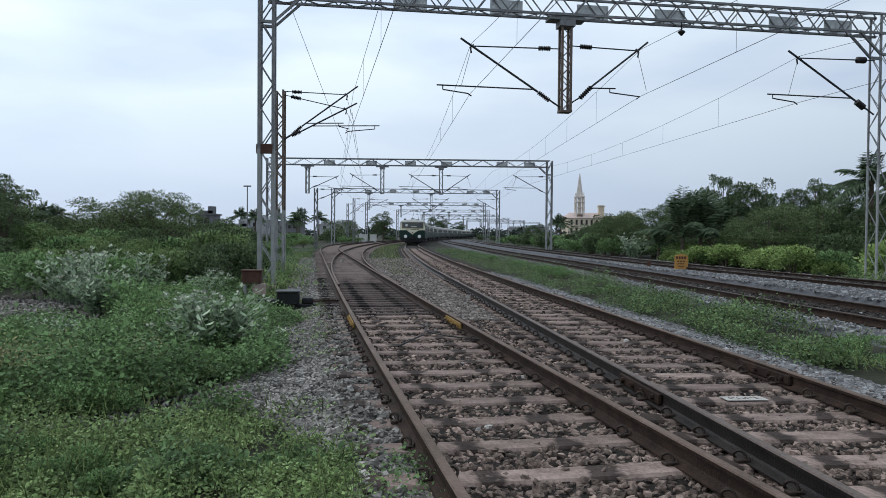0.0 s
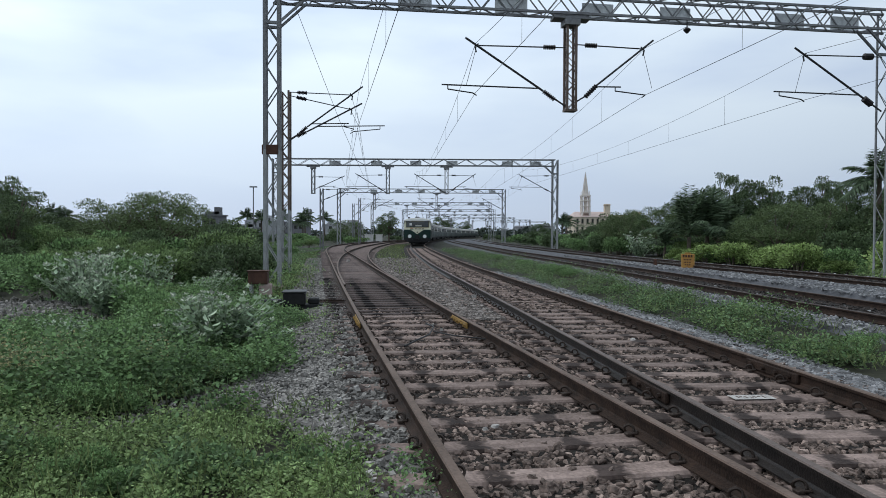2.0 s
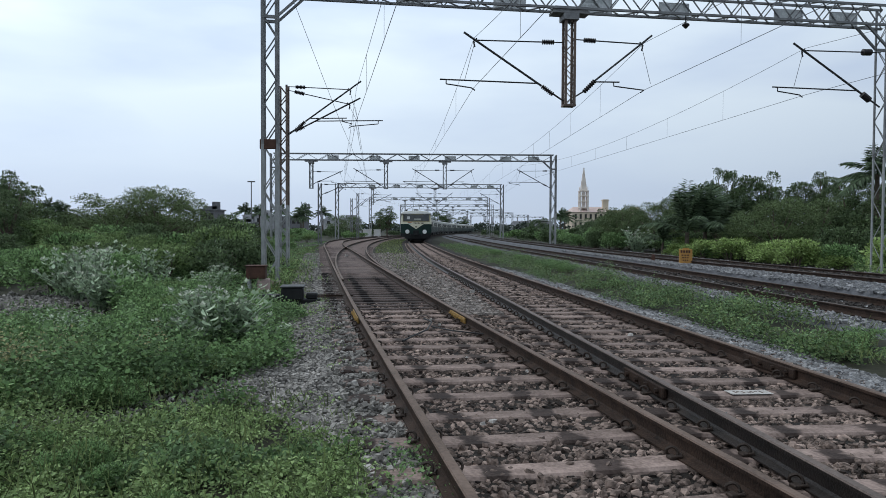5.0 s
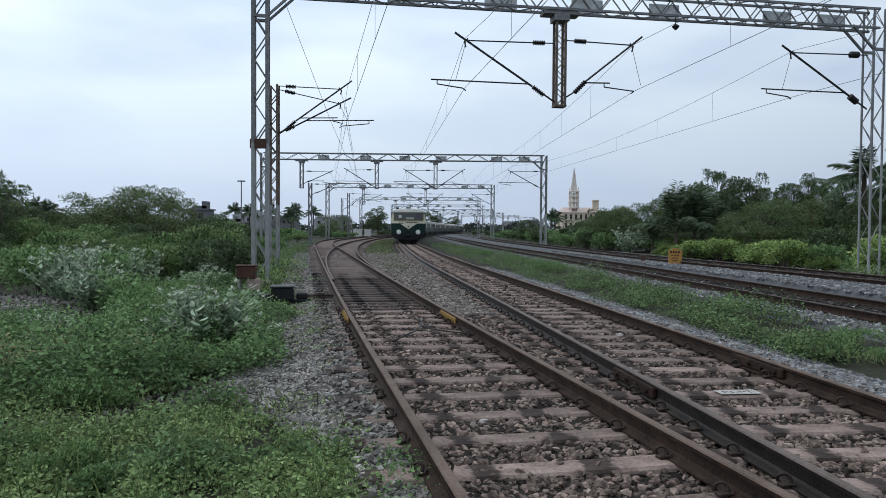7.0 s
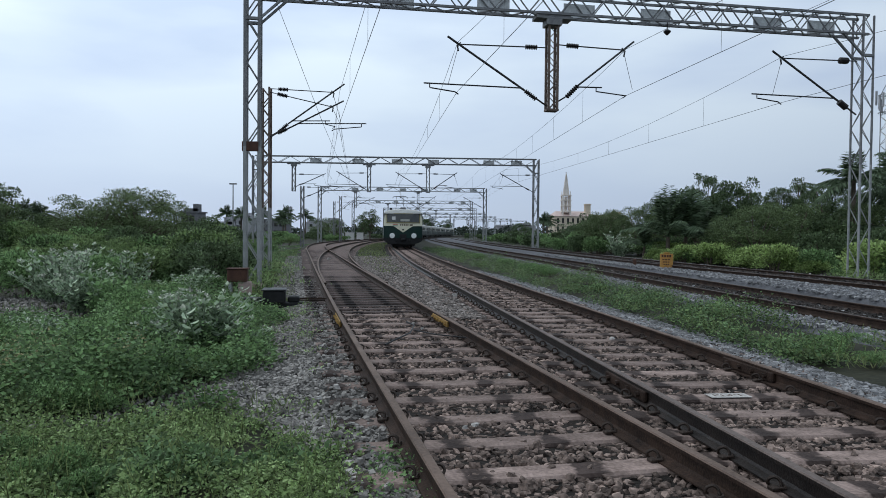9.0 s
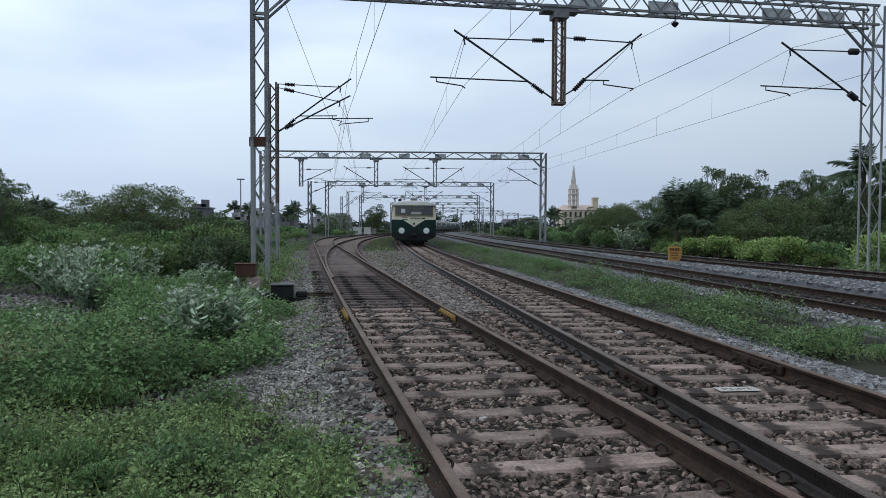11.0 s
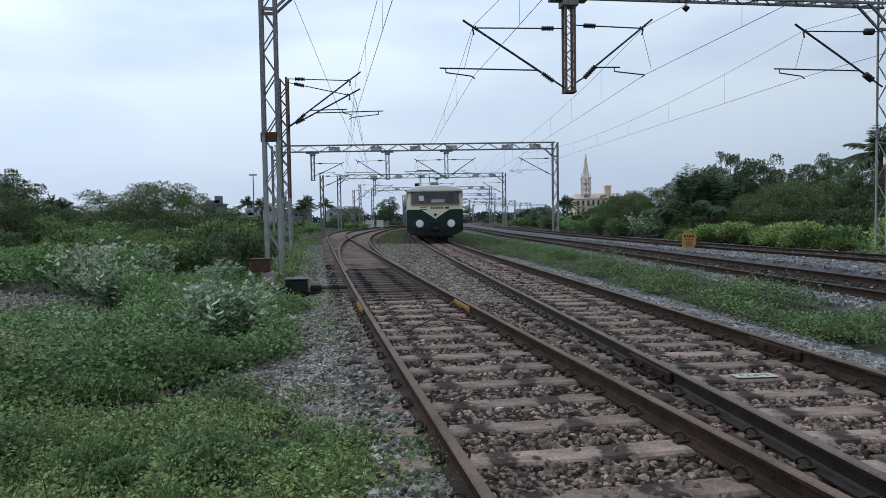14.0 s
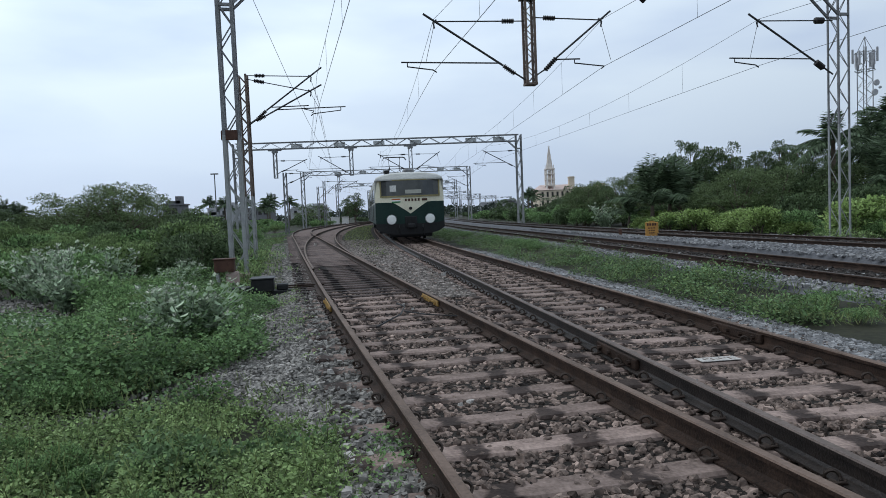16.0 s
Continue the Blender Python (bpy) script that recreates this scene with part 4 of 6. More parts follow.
    for sx in (-1, 1):
        gg.tube([(sx * 0.55, py - 0.9, 3.95), (sx * 0.36, py + 0.5, 4.75), (sx * 0.42, py - 0.2, 5.55)], 0.022, 6)
        gg.tube([(sx * 0.55, py + 0.9, 3.95), (sx * 0.36, py - 0.5, 4.75), (sx * 0.42, py + 0.2, 5.55)], 0.022, 6)
        gg.tube([(sx * 0.6, py - 1.0, 3.95), (sx * 0.6, py + 1.0, 3.95)], 0.04, 6)
    for dy in (-0.2, 0.2):
        gg.tube([(-0.85, py + dy, 5.36), (-0.76, py + dy, 5.52), (-0.6, py + dy, 5.57), (0.6, py + dy, 5.57), (0.76, py + dy, 5.52), (0.85, py + dy, 5.36)], 0.024, 6)
    for dy in (-0.9, 0.9):
        gg.tube([(-0.6, py + dy, 3.95), (0.6, py + dy, 3.95)], 0.035, 6)
        for sx in (-1, 1):
            gg.tube([(sx * 0.6, py + dy, 3.6), (sx * 0.6, py + dy, 3.95)], 0.07, 8)
    panto.data = gg.mesh("pantograph", M_TUBE)
    return ob


COACHES = [coach(True)]
first_trailer = coach(False)
COACHES.append(first_trailer)
for _ in range(10):
    COACHES.append(copy_thing(first_trailer, pose(0, 0, 0)))


def train_rows(i):
    """Poses of coach i along the main line; the train rolls towards the camera at an even pace."""
    rows = []
    for k in range(0, 33):
        t = k * 0.5
        s_front = MAIN.s_of_y(100.6 - 4.03 * t) + i * LENGTH
        (xa, ya), (xb, yb) = MAIN.at_s(s_front + 3.6), MAIN.at_s(s_front + LENGTH - 3.7)
        ang = math.degrees(math.atan2(-(xa - xb), ya - yb))
        d = Vector((xa - xb, ya - yb)).normalized()
        rows.append((t, pose(xa + d.x * 3.6, ya + d.y * 3.6, RAIL_TOP, 0, 0, ang)))
    return rows


def motions():
    for i, c in enumerate(COACHES):
        walk(c, train_rows(i))



# ---- ballast stones ----
def stone_shapes(n, rng, round_ones=False):
    """Small angular stones: cut and squashed cubes of 12 triangles each, or blunter ones of 24."""
    base = np.array([(-1, -1, -1), (1, -1, -1), (1, 1, -1), (-1, 1, -1), (-1, -1, 1), (1, -1, 1), (1, 1, 1), (-1, 1, 1)], float) * 0.6
    quads = np.array([(0, 3, 2, 1), (4, 5, 6, 7), (0, 1, 5, 4), (1, 2, 6, 5), (2, 3, 7, 6), (3, 0, 4, 7)])
    tris = np.concatenate([quads[:, [0, 1, 2]], quads[:, [0, 2, 3]]])
    v = base[None] * (1 + rng.uniform(-0.45, 0.45, (n, 8, 3)))
    if round_ones:
        tip = np.array([(0, 0, -1), (0, 0, 1), (0, -1, 0), (1, 0, 0), (0, 1, 0), (-1, 0, 0)], float)
        v = np.concatenate([v * 0.92, tip[None] * rng.uniform(0.62, 0.95, (n, 6, 1)) + rng.uniform(-0.22, 0.22, (n, 6, 3))], 1)
        tris = np.array([(8 + i, q[k], q[(k + 1) % 4]) for i, q in enumerate(quads) for k in range(4)])
    v *= rng.uniform(0.6, 1.15, (n, 1, 3)) * np.array([1, 1, 0.75])
    return v, tris


def scatter_stones(name, xy, z, size, material, label, seed=1, round_ones=False):
    rng = np.random.default_rng(seed)
    n = len(xy)
    v, tris = stone_shapes(n, rng, round_ones)
    a, b = rng.uniform(0, 2 * np.pi, n), rng.uniform(-0.7, 0.7, n)
    ca, sa, cb, sb = np.cos(a)[:, None], np.sin(a)[:, None], np.cos(b)[:, None], np.sin(b)[:, None]
    x, y, zz = v[..., 0], v[..., 1], v[..., 2]
    y, zz = y * cb - zz * sb, y * sb + zz * cb
    x, y = x * ca - y * sa, x * sa + y * ca
    s = (size * rng.uniform(0.55, 1.35, n))[:, None]
    out = np.stack([x * s + xy[:, :1], y * s + xy[:, 1:2], zz * s + z[:, None] + s * 0.1], -1)
    faces = (tris[None] + (np.arange(n) * v.shape[1])[:, None, None]).reshape(-1, 3)
    return tagged(new(name, array_mesh(name, out.reshape(-1, 3), faces, material)), label, "gravel", kind="stuff")


def band(n, y0, y1, left, right, seed, power=1.6):
    """Random plan points between two lines, denser near the camera."""
    rng = np.random.default_rng(seed)
    y = y0 + (y1 - y0) * rng.random(n) ** power
    l = np.array([left(v) for v in y])
    r = np.array([right(v) for v in y])
    return np.stack([l + (r - l) * rng.random(n), y], -1)


def on_ground(p, top, low, left, right, shoulder=0.55):
    """Height of a bed's surface under plan points."""
    l = np.array([left(v) for v in p[:, 1]])
    r = np.array([right(v) for v in p[:, 1]])
    out = np.maximum(l - p[:, 0], p[:, 0] - r)
    return np.where(out > 0, top + (low - top) * np.clip(out / shoulder, 0, 1), top)


pts = band(6000, -5.5, 2.6, lambda y: LOOP.at_y(y) - 1.2, lambda y: MAIN.at_y(y) + 1.75, 10, 1.0)
scatter_stones("ballast_stones", pts, np.full(len(pts), -0.045), 0.05, M_STONE, "loose brown oily ballast between the sleepers", 9)
pts = band(27000, 2.6, 15, lambda y: LOOP.at_y(y) - 1.0, lambda y: MAIN.at_y(y) + 1.75, 11)
for on, blunt in ((pts[:, 1] < 7.5, True), (pts[:, 1] >= 7.5, False)):
    scatter_stones("ballast_stones", pts[on], np.full(on.sum(), -0.05), 0.037, M_STONE, "loose brown oily ballast between the sleepers", 1 + blunt, blunt)
pts = band(10000, 15, 42, lambda y: (LOOP.at_y(y) + 1.05 if y < 24 else MAIN.at_y(y) - 1.3), lambda y: MAIN.at_y(y) + 1.6, 12)
scatter_stones("ballast_stones", pts, np.full(len(pts), -0.05), 0.055, M_STONE, "loose brown oily ballast between the sleepers", 2)
EDGE = Path([(0.5, -8), (-0.1, 2.5), (-0.5, 4.1), (-0.85, 5.4), (-1.2, 6.2), (-2.2, 7.2), (-2.25, 8.6), (-2.5, 10.6), (-3.2, 14.5), (-4.0, 18.0), (-4.4, 23), (-6.6, 34), (-11, 55)], 0.25, 3)
pts = band(20000, 2.6, 24, lambda y: EDGE.at_y(y) - 0.25, lambda y: LOOP.at_y(y) - 0.93, 13, 1.3)
scatter_stones("gravel_strip", pts, on_ground(pts, -0.05, -0.19, NEAR_LEFT, lambda y: 9e9, 0.7), 0.034, M_STONE_DULL, "pale grey loose gravel along the track edge", 3)
pts = band(5500, 17, 46, lambda y: LOOP.at_y(y) - 2.3, lambda y: LOOP.at_y(y) - 0.95, 20, 1.3)
scatter_stones("gravel_strip", pts, np.full(len(pts), -0.06), 0.05, M_STONE_DULL, "pale grey gravel on the shoulder of the loop", 20)
pts = band(700, 2.6, 15, lambda y: LOOP.at_y(y) - 1.45, lambda y: LOOP.at_y(y) - 1.0, 17, 1.3)
scatter_stones("gravel_strip", pts, np.full(len(pts), -0.012), 0.032, M_STONE_DULL, "loose gravel half burying the sleeper ends", 7)
pts = band(9000, 13, 46, lambda y: LOOP.at_y(y) + 1.15 if y < 26 else BRANCH.at_y(y) + 1.15, lambda y: MAIN.at_y(y) - 1.15, 18, 1.2)
scatter_stones("gravel_strip", pts, np.full(len(pts), -0.03), 0.05, M_STONE_PALE, "pale mauve loose gravel between loop and main track", 18)
pts = band(16000, 6, 30, lambda y: MAIN.at_y(y) + 1.5, lambda y: MAIN.at_y(y) + 2.6, 14, 1.4)
scatter_stones("gravel_strip", pts, on_ground(pts, -0.05, -0.2, lambda y: -9e9, lambda y: MAIN.at_y(y) + 1.75), 0.045, M_STONE_GREY, "pale grey loose gravel along the track edge", 4)
pts = band(24000, 10, 48, lambda y: THIRD.at_y(y) - 2.0, lambda y: FOURTH.at_y(y) + 2.2, 15, 1.3)
gap = [np.abs(pts[:, 0] - np.array([p.at_y(v) for v in pts[:, 1]])) for p in (THIRD, FOURTH)]
pts = pts[((gap[0] > 1.0) & (gap[1] > 1.0)) | (np.arange(len(pts)) % 9 == 0)]
zz = np.where(pts[:, 0] > np.array([THIRD.at_y(v) + 1.3 for v in pts[:, 1]]), 0.14, -0.11)
scatter_stones("ballast_stones", pts, zz, 0.055, M_STONE_GREY, "grey crushed stone ballast", 5)
for path, z in ((THIRD, -0.085), (FOURTH, 0.17)):
    pts = band(2600, 9, 42, lambda y: path.at_y(y) - 0.85, lambda y: path.at_y(y) + 0.85, 29, 1.3)
    scatter_stones("ballast_stones", pts, np.full(len(pts), z), 0.05, M_STONE_DARK, "dark ballast between the rails", 29)
pts = np.random.default_rng(16).normal((-9.8, 15.4), (1.7, 1.4), (2700, 2))
scatter_stones("gravel_patch", pts, np.full(len(pts), -0.15), 0.05, M_STONE_DULL, "grey stones spread among the weeds", 6)


# ---- leaves ----
def leaf_cloud(name, P, A, size, material, aspect=0.5, seed=3, fold=0.25, level=1.5):
    """Folded four-corner leaves at P, pointing along A."""
    rng = np.random.default_rng(seed)
    n = len(P)
    A = A / np.maximum(np.linalg.norm(A, axis=1, keepdims=True), 1e-6)
    S = np.cross(A, rng.normal(size=(n, 3)) + np.array([0, 0, level]))
    S /= np.maximum(np.linalg.norm(S, axis=1, keepdims=True), 1e-6)
    N = np.cross(S, A)
    s = (np.asarray(size) * rng.uniform(0.65, 1.3, n))[:, None] if np.ndim(size) == 0 else (size * rng.uniform(0.65, 1.3, n))[:, None]
    mid = P + A * s * 0.5 - N * s * fold * 0.4
    v = np.stack([P, mid + S * s * aspect * 0.5 + N * s * fold * 0.5, P + A * s, mid - S * s * aspect * 0.5 + N * s * fold * 0.5], 1)
    f = np.array([(0, 1, 2), (0, 2, 3)])[None] + (np.arange(n) * 4)[:, None, None]
    return array_mesh(name, v.reshape(-1, 3), f.reshape(-1, 3), material)


def blob_points(rng, lobes, n):
    """Points and outward ways on a set of rough lobes (x, y, z, r, squash)."""
    w = np.array([l[3] ** 2 for l in lobes])
    pick = rng.choice(len(lobes), n, p=w / w.sum())
    L = np.array(lobes)[pick]
    d = rng.normal(size=(n, 3))
    d /= np.linalg.norm(d, axis=1, keepdims=True)
    d[:, 2] = np.where(d[:, 2] < -0.35, -d[:, 2], d[:, 2])
    lump = 1 + 0.22 * np.sin(d[:, 0] * 7 + L[:, 0] * 5) * np.sin(d[:, 1] * 6 + L[:, 1] * 3) + 0.12 * np.sin(d[:, 2] * 11 + L[:, 2])
    r = L[:, 3] * lump * (1 - 0.35 * rng.random(n) ** 2)
    P = L[:, :3] + d * r[:, None] * np.stack([np.ones(n), np.ones(n), L[:, 4]], -1)
    P[:, 2] = np.maximum(P[:, 2], 0.02)
    A = d * 0.6 + rng.normal(size=(n, 3)) * 0.6 + np.array([0, 0, 0.25])
    return P, A


def stems(g, rng, n, height, spread, r):
    for _ in range(n):
        a, s = rng.uniform(0, 6.28), rng.uniform(0.2, 1) * spread
        tip = Vector((math.cos(a) * s, math.sin(a) * s, height * rng.uniform(0.6, 0.95)))
        g.tube([(0, 0, -0.15), tip * 0.45 + Vector((0, 0, 0.08)), tip], [r, r * 0.7, r * 0.25], 5)


def bush_template(seed, material, label, n=2600, leaf=0.075, tall=0.62, group="bushes"):
    """A bush about 1 m tall and 1.5 m wide."""
    rng = np.random.default_rng(seed)
    lobes = []
    for k in range(9):
        a, q = rng.uniform(0, 6.28), rng.uniform(0, 0.5)
        lobes.append((math.cos(a) * q, math.sin(a) * q, rng.uniform(0.2, tall), rng.uniform(0.22, 0.4), rng.uniform(0.75, 1.05)))
    P, A = blob_points(rng, lobes, n)
    ob = thing("bush", label, "bush", group)
    part("foliage", leaf_cloud("foliage", P, A, leaf, material, 0.55, seed), None, ob)
    g = Geo()
    stems(g, rng, 7, 0.7, 0.45, 0.02)
    part("branchwork", g, M_BARK, ob)
    return ob


def tree_template(seed, material, label, height=6.0, width=5.0, n=11000, leaf=0.165, clumps=26, low=0.25):
    """A broad tree: tapered trunk, limbs and a clumpy crown."""
    rng = np.random.default_rng(seed)
    ob = thing("tree", label, "tree", "trees")
    g = Geo()
    g.tube([(0, 0, -0.2), (0.05, 0.02, height * 0.25), (0.1, 0, height * 0.6)], [height * 0.035, height * 0.026, height * 0.012], 8)
    lobes = []
    for k in range(clumps):
        a, q = rng.uniform(0, 6.28), rng.uniform(0.1, 1) ** 0.7
        z = height * rng.uniform(low, 0.95)
        lim = width / 2 * math.sqrt(max(0.1, 1 - ((z / height - 0.55) / 0.55) ** 2))
        c = Vector((math.cos(a) * q * lim, math.sin(a) * q * lim, z))
        lobes.append((*c, rng.uniform(0.11, 0.2) * width, rng.uniform(0.6, 0.9)))
        if k % 2 == 0:
            r = height * 0.01
            g.tube([(0.05, 0, height * 0.22), c * 0.55 + Vector((0, 0, height * 0.1)), c], [r * 1.6, r, r * 0.4], 5)
    part("trunk", g, M_BARK, ob)
    P, A = blob_points(rng, lobes, n)
    part("crown", leaf_cloud("crown", P, A, leaf, material, 0.5, seed), None, ob)
    return ob


def palm_template(seed, height=5.0, fronds=24, reach=2.8, label="dark coconut palm with long drooping fronds"):
    rng = np.random.default_rng(seed)
    ob = thing("palm_tree", label, "palm tree", "palms")
    g = Geo()
    lean = rng.uniform(-0.4, 0.4)
    g.tube([(0, 0, -0.2), (lean * 0.3, 0, height * 0.5), (lean, 0, height)], [0.24, 0.17, 0.14], 9)
    part("trunk", g, M_BARK, ob)
    P, A, S = [], [], []
    g = Geo()
    for k in range(fronds):
        a = 6.28 * k / fronds + rng.uniform(-0.2, 0.2)
        up = (rng.uniform(1.22, 1.54) if k % 4 else rng.uniform(0.5, 0.95)) if height < 3 else rng.uniform(-0.1, 1.45)
        L = reach * rng.uniform(0.8, 1.1) * (1.25 if up > 1.1 and height < 3 else 1.0)
        d = Vector((math.cos(a), math.sin(a), 0))
        pts = []
        for q in np.linspace(0, 1, 9):
            pts.append(Vector((lean, 0, height)) + d * (L * q * math.cos(up) * (1 + 0.35 * q)) + Vector((0, 0, L * (math.sin(up) * q - (0.06 + 0.55 * math.cos(up)) * q ** 2.4))))
        g.tube(pts, [0.035, 0.03, 0.026, 0.022, 0.02, 0.016, 0.013, 0.01, 0.006], 4)
        side = Vector((-d.y, d.x, 0))
        for j in range(56):
            q = 0.12 + 0.88 * j / 56
            i = min(7, int(q * 8))
            p = pts[i].lerp(pts[i + 1], q * 8 - i)
            along = (pts[i + 1] - pts[i]).normalized()
            for sx in (-1, 1):
                v = along * 0.75 + side * sx * 0.8 + Vector((0, 0, -0.25 - 0.6 * rng.random()))
                P.append(p)
                A.append(v.normalized())
                S.append(min(L, 3.2) * 0.28 * math.sin(math.pi * (0.12 + 0.8 * q)) + 0.12)
    part("rib_crown", g, M_FROND, ob)
    part("crown", leaf_cloud("crown", np.array(P), np.array(A), np.array(S), M_FROND, 0.13, seed, 0.05), None, ob)
    return ob


def milkweed_template(seed, n_stems=16, label="grey-green milkweed shrub with broad pale leaves"):
    """An upright shrub, 1 m tall, with opposite oval leaves."""
    rng = np.random.default_rng(seed)
    ob = thing("milkweed_shrub", label, "shrub", "milkweed shrubs")
    g = Geo()
    V, F, heads = [], [], []
    for k in range(n_stems):
        a, s = rng.uniform(0, 6.28), rng.uniform(0.05, 0.72)
        tip = Vector((math.cos(a) * s, math.sin(a) * s, rng.uniform(0.45, 1.05) * (1.1 - 0.4 * s)))
        g.tube([(0, 0, -0.1), tip * 0.5 + Vector((0, 0, 0.06)), tip], [0.014, 0.01, 0.006], 5)
        turn = rng.uniform(0, 3.1)
        for j in range(8):
            q = 0.22 + 0.78 * j / 7
            c = tip * q + Vector((0, 0, 0.12 * q * (1 - q)))
            turn += 1.4
            for sx in (0, math.pi):
                d = Vector((math.cos(turn + sx), math.sin(turn + sx), rng.uniform(0.15, 0.7))).normalized()
                w = Vector((-d.y, d.x, 0)).normalized()
                n = w.cross(d)
                L = rng.uniform(0.13, 0.2) * (1.15 - 0.45 * q)
                b = len(V)
                for u, wd, z in ((0, 0.02, 0), (0.35, 0.25, -0.02), (0.7, 0.22, -0.05), (1.0, 0.02, -0.14)):
                    V.append(tuple(c + d * L * u + w * L * wd - n * L * (-z - 0.05 * (wd > 0.1))))
                    V.append(tuple(c + d * L * u - w * L * wd - n * L * (-z - 0.05 * (wd > 0.1))))
                for i in range(3):
                    F.append((b + 2 * i, b + 2 * i + 1, b + 2 * i + 3, b + 2 * i + 2))
        for b in range(6):
            d = Vector((rng.normal(), rng.normal(), 0.7 + abs(rng.normal()))).normalized()
            heads.append((tip + d * 0.03, d))
    part("branchwork", g, M_LEAF_GREY, ob)
    P, A = np.array([h[0] for h in heads]), np.array([h[1] for h in heads])
    tagged(part("flower_head", leaf_cloud("flower_head", P, A, 0.052, M_LEAF_PALE, 0.6, seed), None, ob, "pale woolly shoot tips"), kind="stuff")
    part("foliage", array_mesh("foliage", np.array(V), np.array(F), M_LEAF_GREY, True), None, ob)
    return ob


def herb_field(name, xy, height, leaf, material, label, seed, aspect=0.6, ground=-0.2, flat=0.35):
    """A carpet of small leaves at random heights under a top height given point by point."""
    rng = np.random.default_rng(seed)
    n = len(xy)
    z = ground + height * (1.08 - 0.85 * rng.random(n) ** 1.5)
    A = rng.normal(size=(n, 3)) * np.array([1, 1, 0.5]) + np.array([0, 0, flat])
    P = np.column_stack([xy, z])
    return tagged(new(name, leaf_cloud(name, P, A, leaf, material, aspect, seed)), label, "plants", kind="stuff")


def bumps(xy, scale, seed):
    return np.array([noise.noise(Vector((x * scale, y * scale, seed))) for x, y in xy])


def clear_xy(n, y0, y1, seed, power=1.5, reach=0.78):
    """Random points on the overgrown left side, outside the gravel edge."""
    return band(n, y0, y1, lambda y: -reach * y - 1.2, lambda y: EDGE.at_y(y) - 0.02 + 0.35 * noise.noise(Vector((y * 1.3, 0.5, seed))), seed, power)


# herbs and weeds on the left: low close by, waist-high beyond a wavering line
def left_height(xy):
    """Top height of the plants over plan points, and how far each lies past the low foreground."""
    line = 6.35 + 0.25 * bumps(xy, 0.7, 1) + 0.25 * np.clip(xy[:, 0] + 3.2, -1, 1.5)
    past = np.clip((xy[:, 1] - line) / 0.5, 0, 1)
    away = np.clip((np.array([EDGE.at_y(v) for v in xy[:, 1]]) - xy[:, 0] + 0.25) / 1.9, 0.12, 1)
    clump = bumps(xy, 0.75, 5) + 0.75 * bumps(xy, 1.9, 6) + 0.6 * bumps(xy, 5.0, 7)
    low = np.clip(0.16 + 0.16 * clump + 0.16 * np.clip(-2.7 - xy[:, 0], 0, 1), 0.03, 0.5)
    tall = np.clip(0.56 + 0.58 * clump, 0.06, 1.15) * (1 - 0.3 * np.clip((xy[:, 1] - 10) / 2, 0, 1))
    return (low * (1 - past) + tall * past) * (0.4 + 0.6 * away), past


def plant_field(name, centres, height, radius, base, leaves, leaf, material, label, seed):
    """Many small domed plants, each a tuft of leaves round its own centre."""
    rng = np.random.default_rng(seed)
    n = len(centres)
    c, h, R, z0 = (np.repeat(v, leaves, 0) for v in (centres, height * rng.uniform(0.7, 1.3, n), radius * rng.uniform(0.6, 1.4, n), base))
    m = n * leaves
    a, q = rng.uniform(0, 2 * np.pi, m), np.sqrt(rng.random(m))
    out = np.stack([np.cos(a), np.sin(a)], -1)
    xy = c + out * (R * q)[:, None]
    z = z0 + h * (1 - 0.6 * q ** 2) * (1 - 0.75 * rng.random(m) ** 2)
    A = np.column_stack([out * (0.4 + q)[:, None], np.full(m, 0.15)]) + rng.normal(size=(m, 3)) * 0.45
    return tagged(new(name, leaf_cloud(name, np.column_stack([xy, z]), A, leaf, material, 0.62, seed, 0.3, 1.1)), label, "plants", kind="stuff")


def tongue(xy):
    """How far plan points lie outside the bare gully that runs from the gravel in among the weeds."""
    line = ((-1.7, 8.5), (-2.5, 7.15), (-3.1, 6.35), (-4.3, 5.95))
    best = np.full(len(xy), 9e9)
    for i, (a, b) in enumerate(zip(line, line[1:])):
        a, d = np.array(a), np.array(b) - np.array(a)
        q = np.clip(((xy - a) @ d) / (d @ d), 0, 1)
        best = np.minimum(best, np.linalg.norm(xy - a - q[:, None] * d, axis=1) - (0.42 - 0.11 * (i + q)))
    return best


pts = band(2200, 5.7, 8.8, lambda y: -4.4, lambda y: -1.4, 19, 1.0)
pts = pts[tongue(pts) < 0.12]
scatter_stones("gravel_strip", pts, np.full(len(pts), -0.175), 0.026, M_STONE_DULL, "fine grey gravel in the bare gully among weeds", 8)
xy = clear_xy(15500, 2.5, 17.0, 21, 1.5)
xy = xy[bumps(xy, 1.7, 41) + 0.7 * bumps(xy, 4.5, 42) > -0.3]
xy = xy[(tongue(xy) > 0.1 * bumps(xy, 2.0, 30)) & ((xy[:, 1] < 12.9) | (xy[:, 0] > -0.5 * xy[:, 1] + bumps(xy, 0.6, 33)))]
h, past = left_height(xy)
h = np.where((xy[:, 1] > 9.0) & (xy[:, 0] < -0.48 * xy[:, 1]), h * 0.55, h)
base = on_ground(xy, -0.05, -0.2, NEAR_LEFT, lambda y: 9e9, 0.7)
pick = np.random.default_rng(8).random(len(xy))
kind = np.where(pick < 0.2 + 0.3 * np.clip(bumps(xy, 0.3, 12) * 3, 0, 1), 2, np.where(past > pick, np.where(bumps(xy, 0.9, 14) + 0.5 * bumps(xy, 2.8, 16) + 0.25 * (pick - 0.5) > 0.02, 3, 1), np.where(bumps(xy, 1.1, 17) > 0.3 * pick + 0.1, 3, 0)))
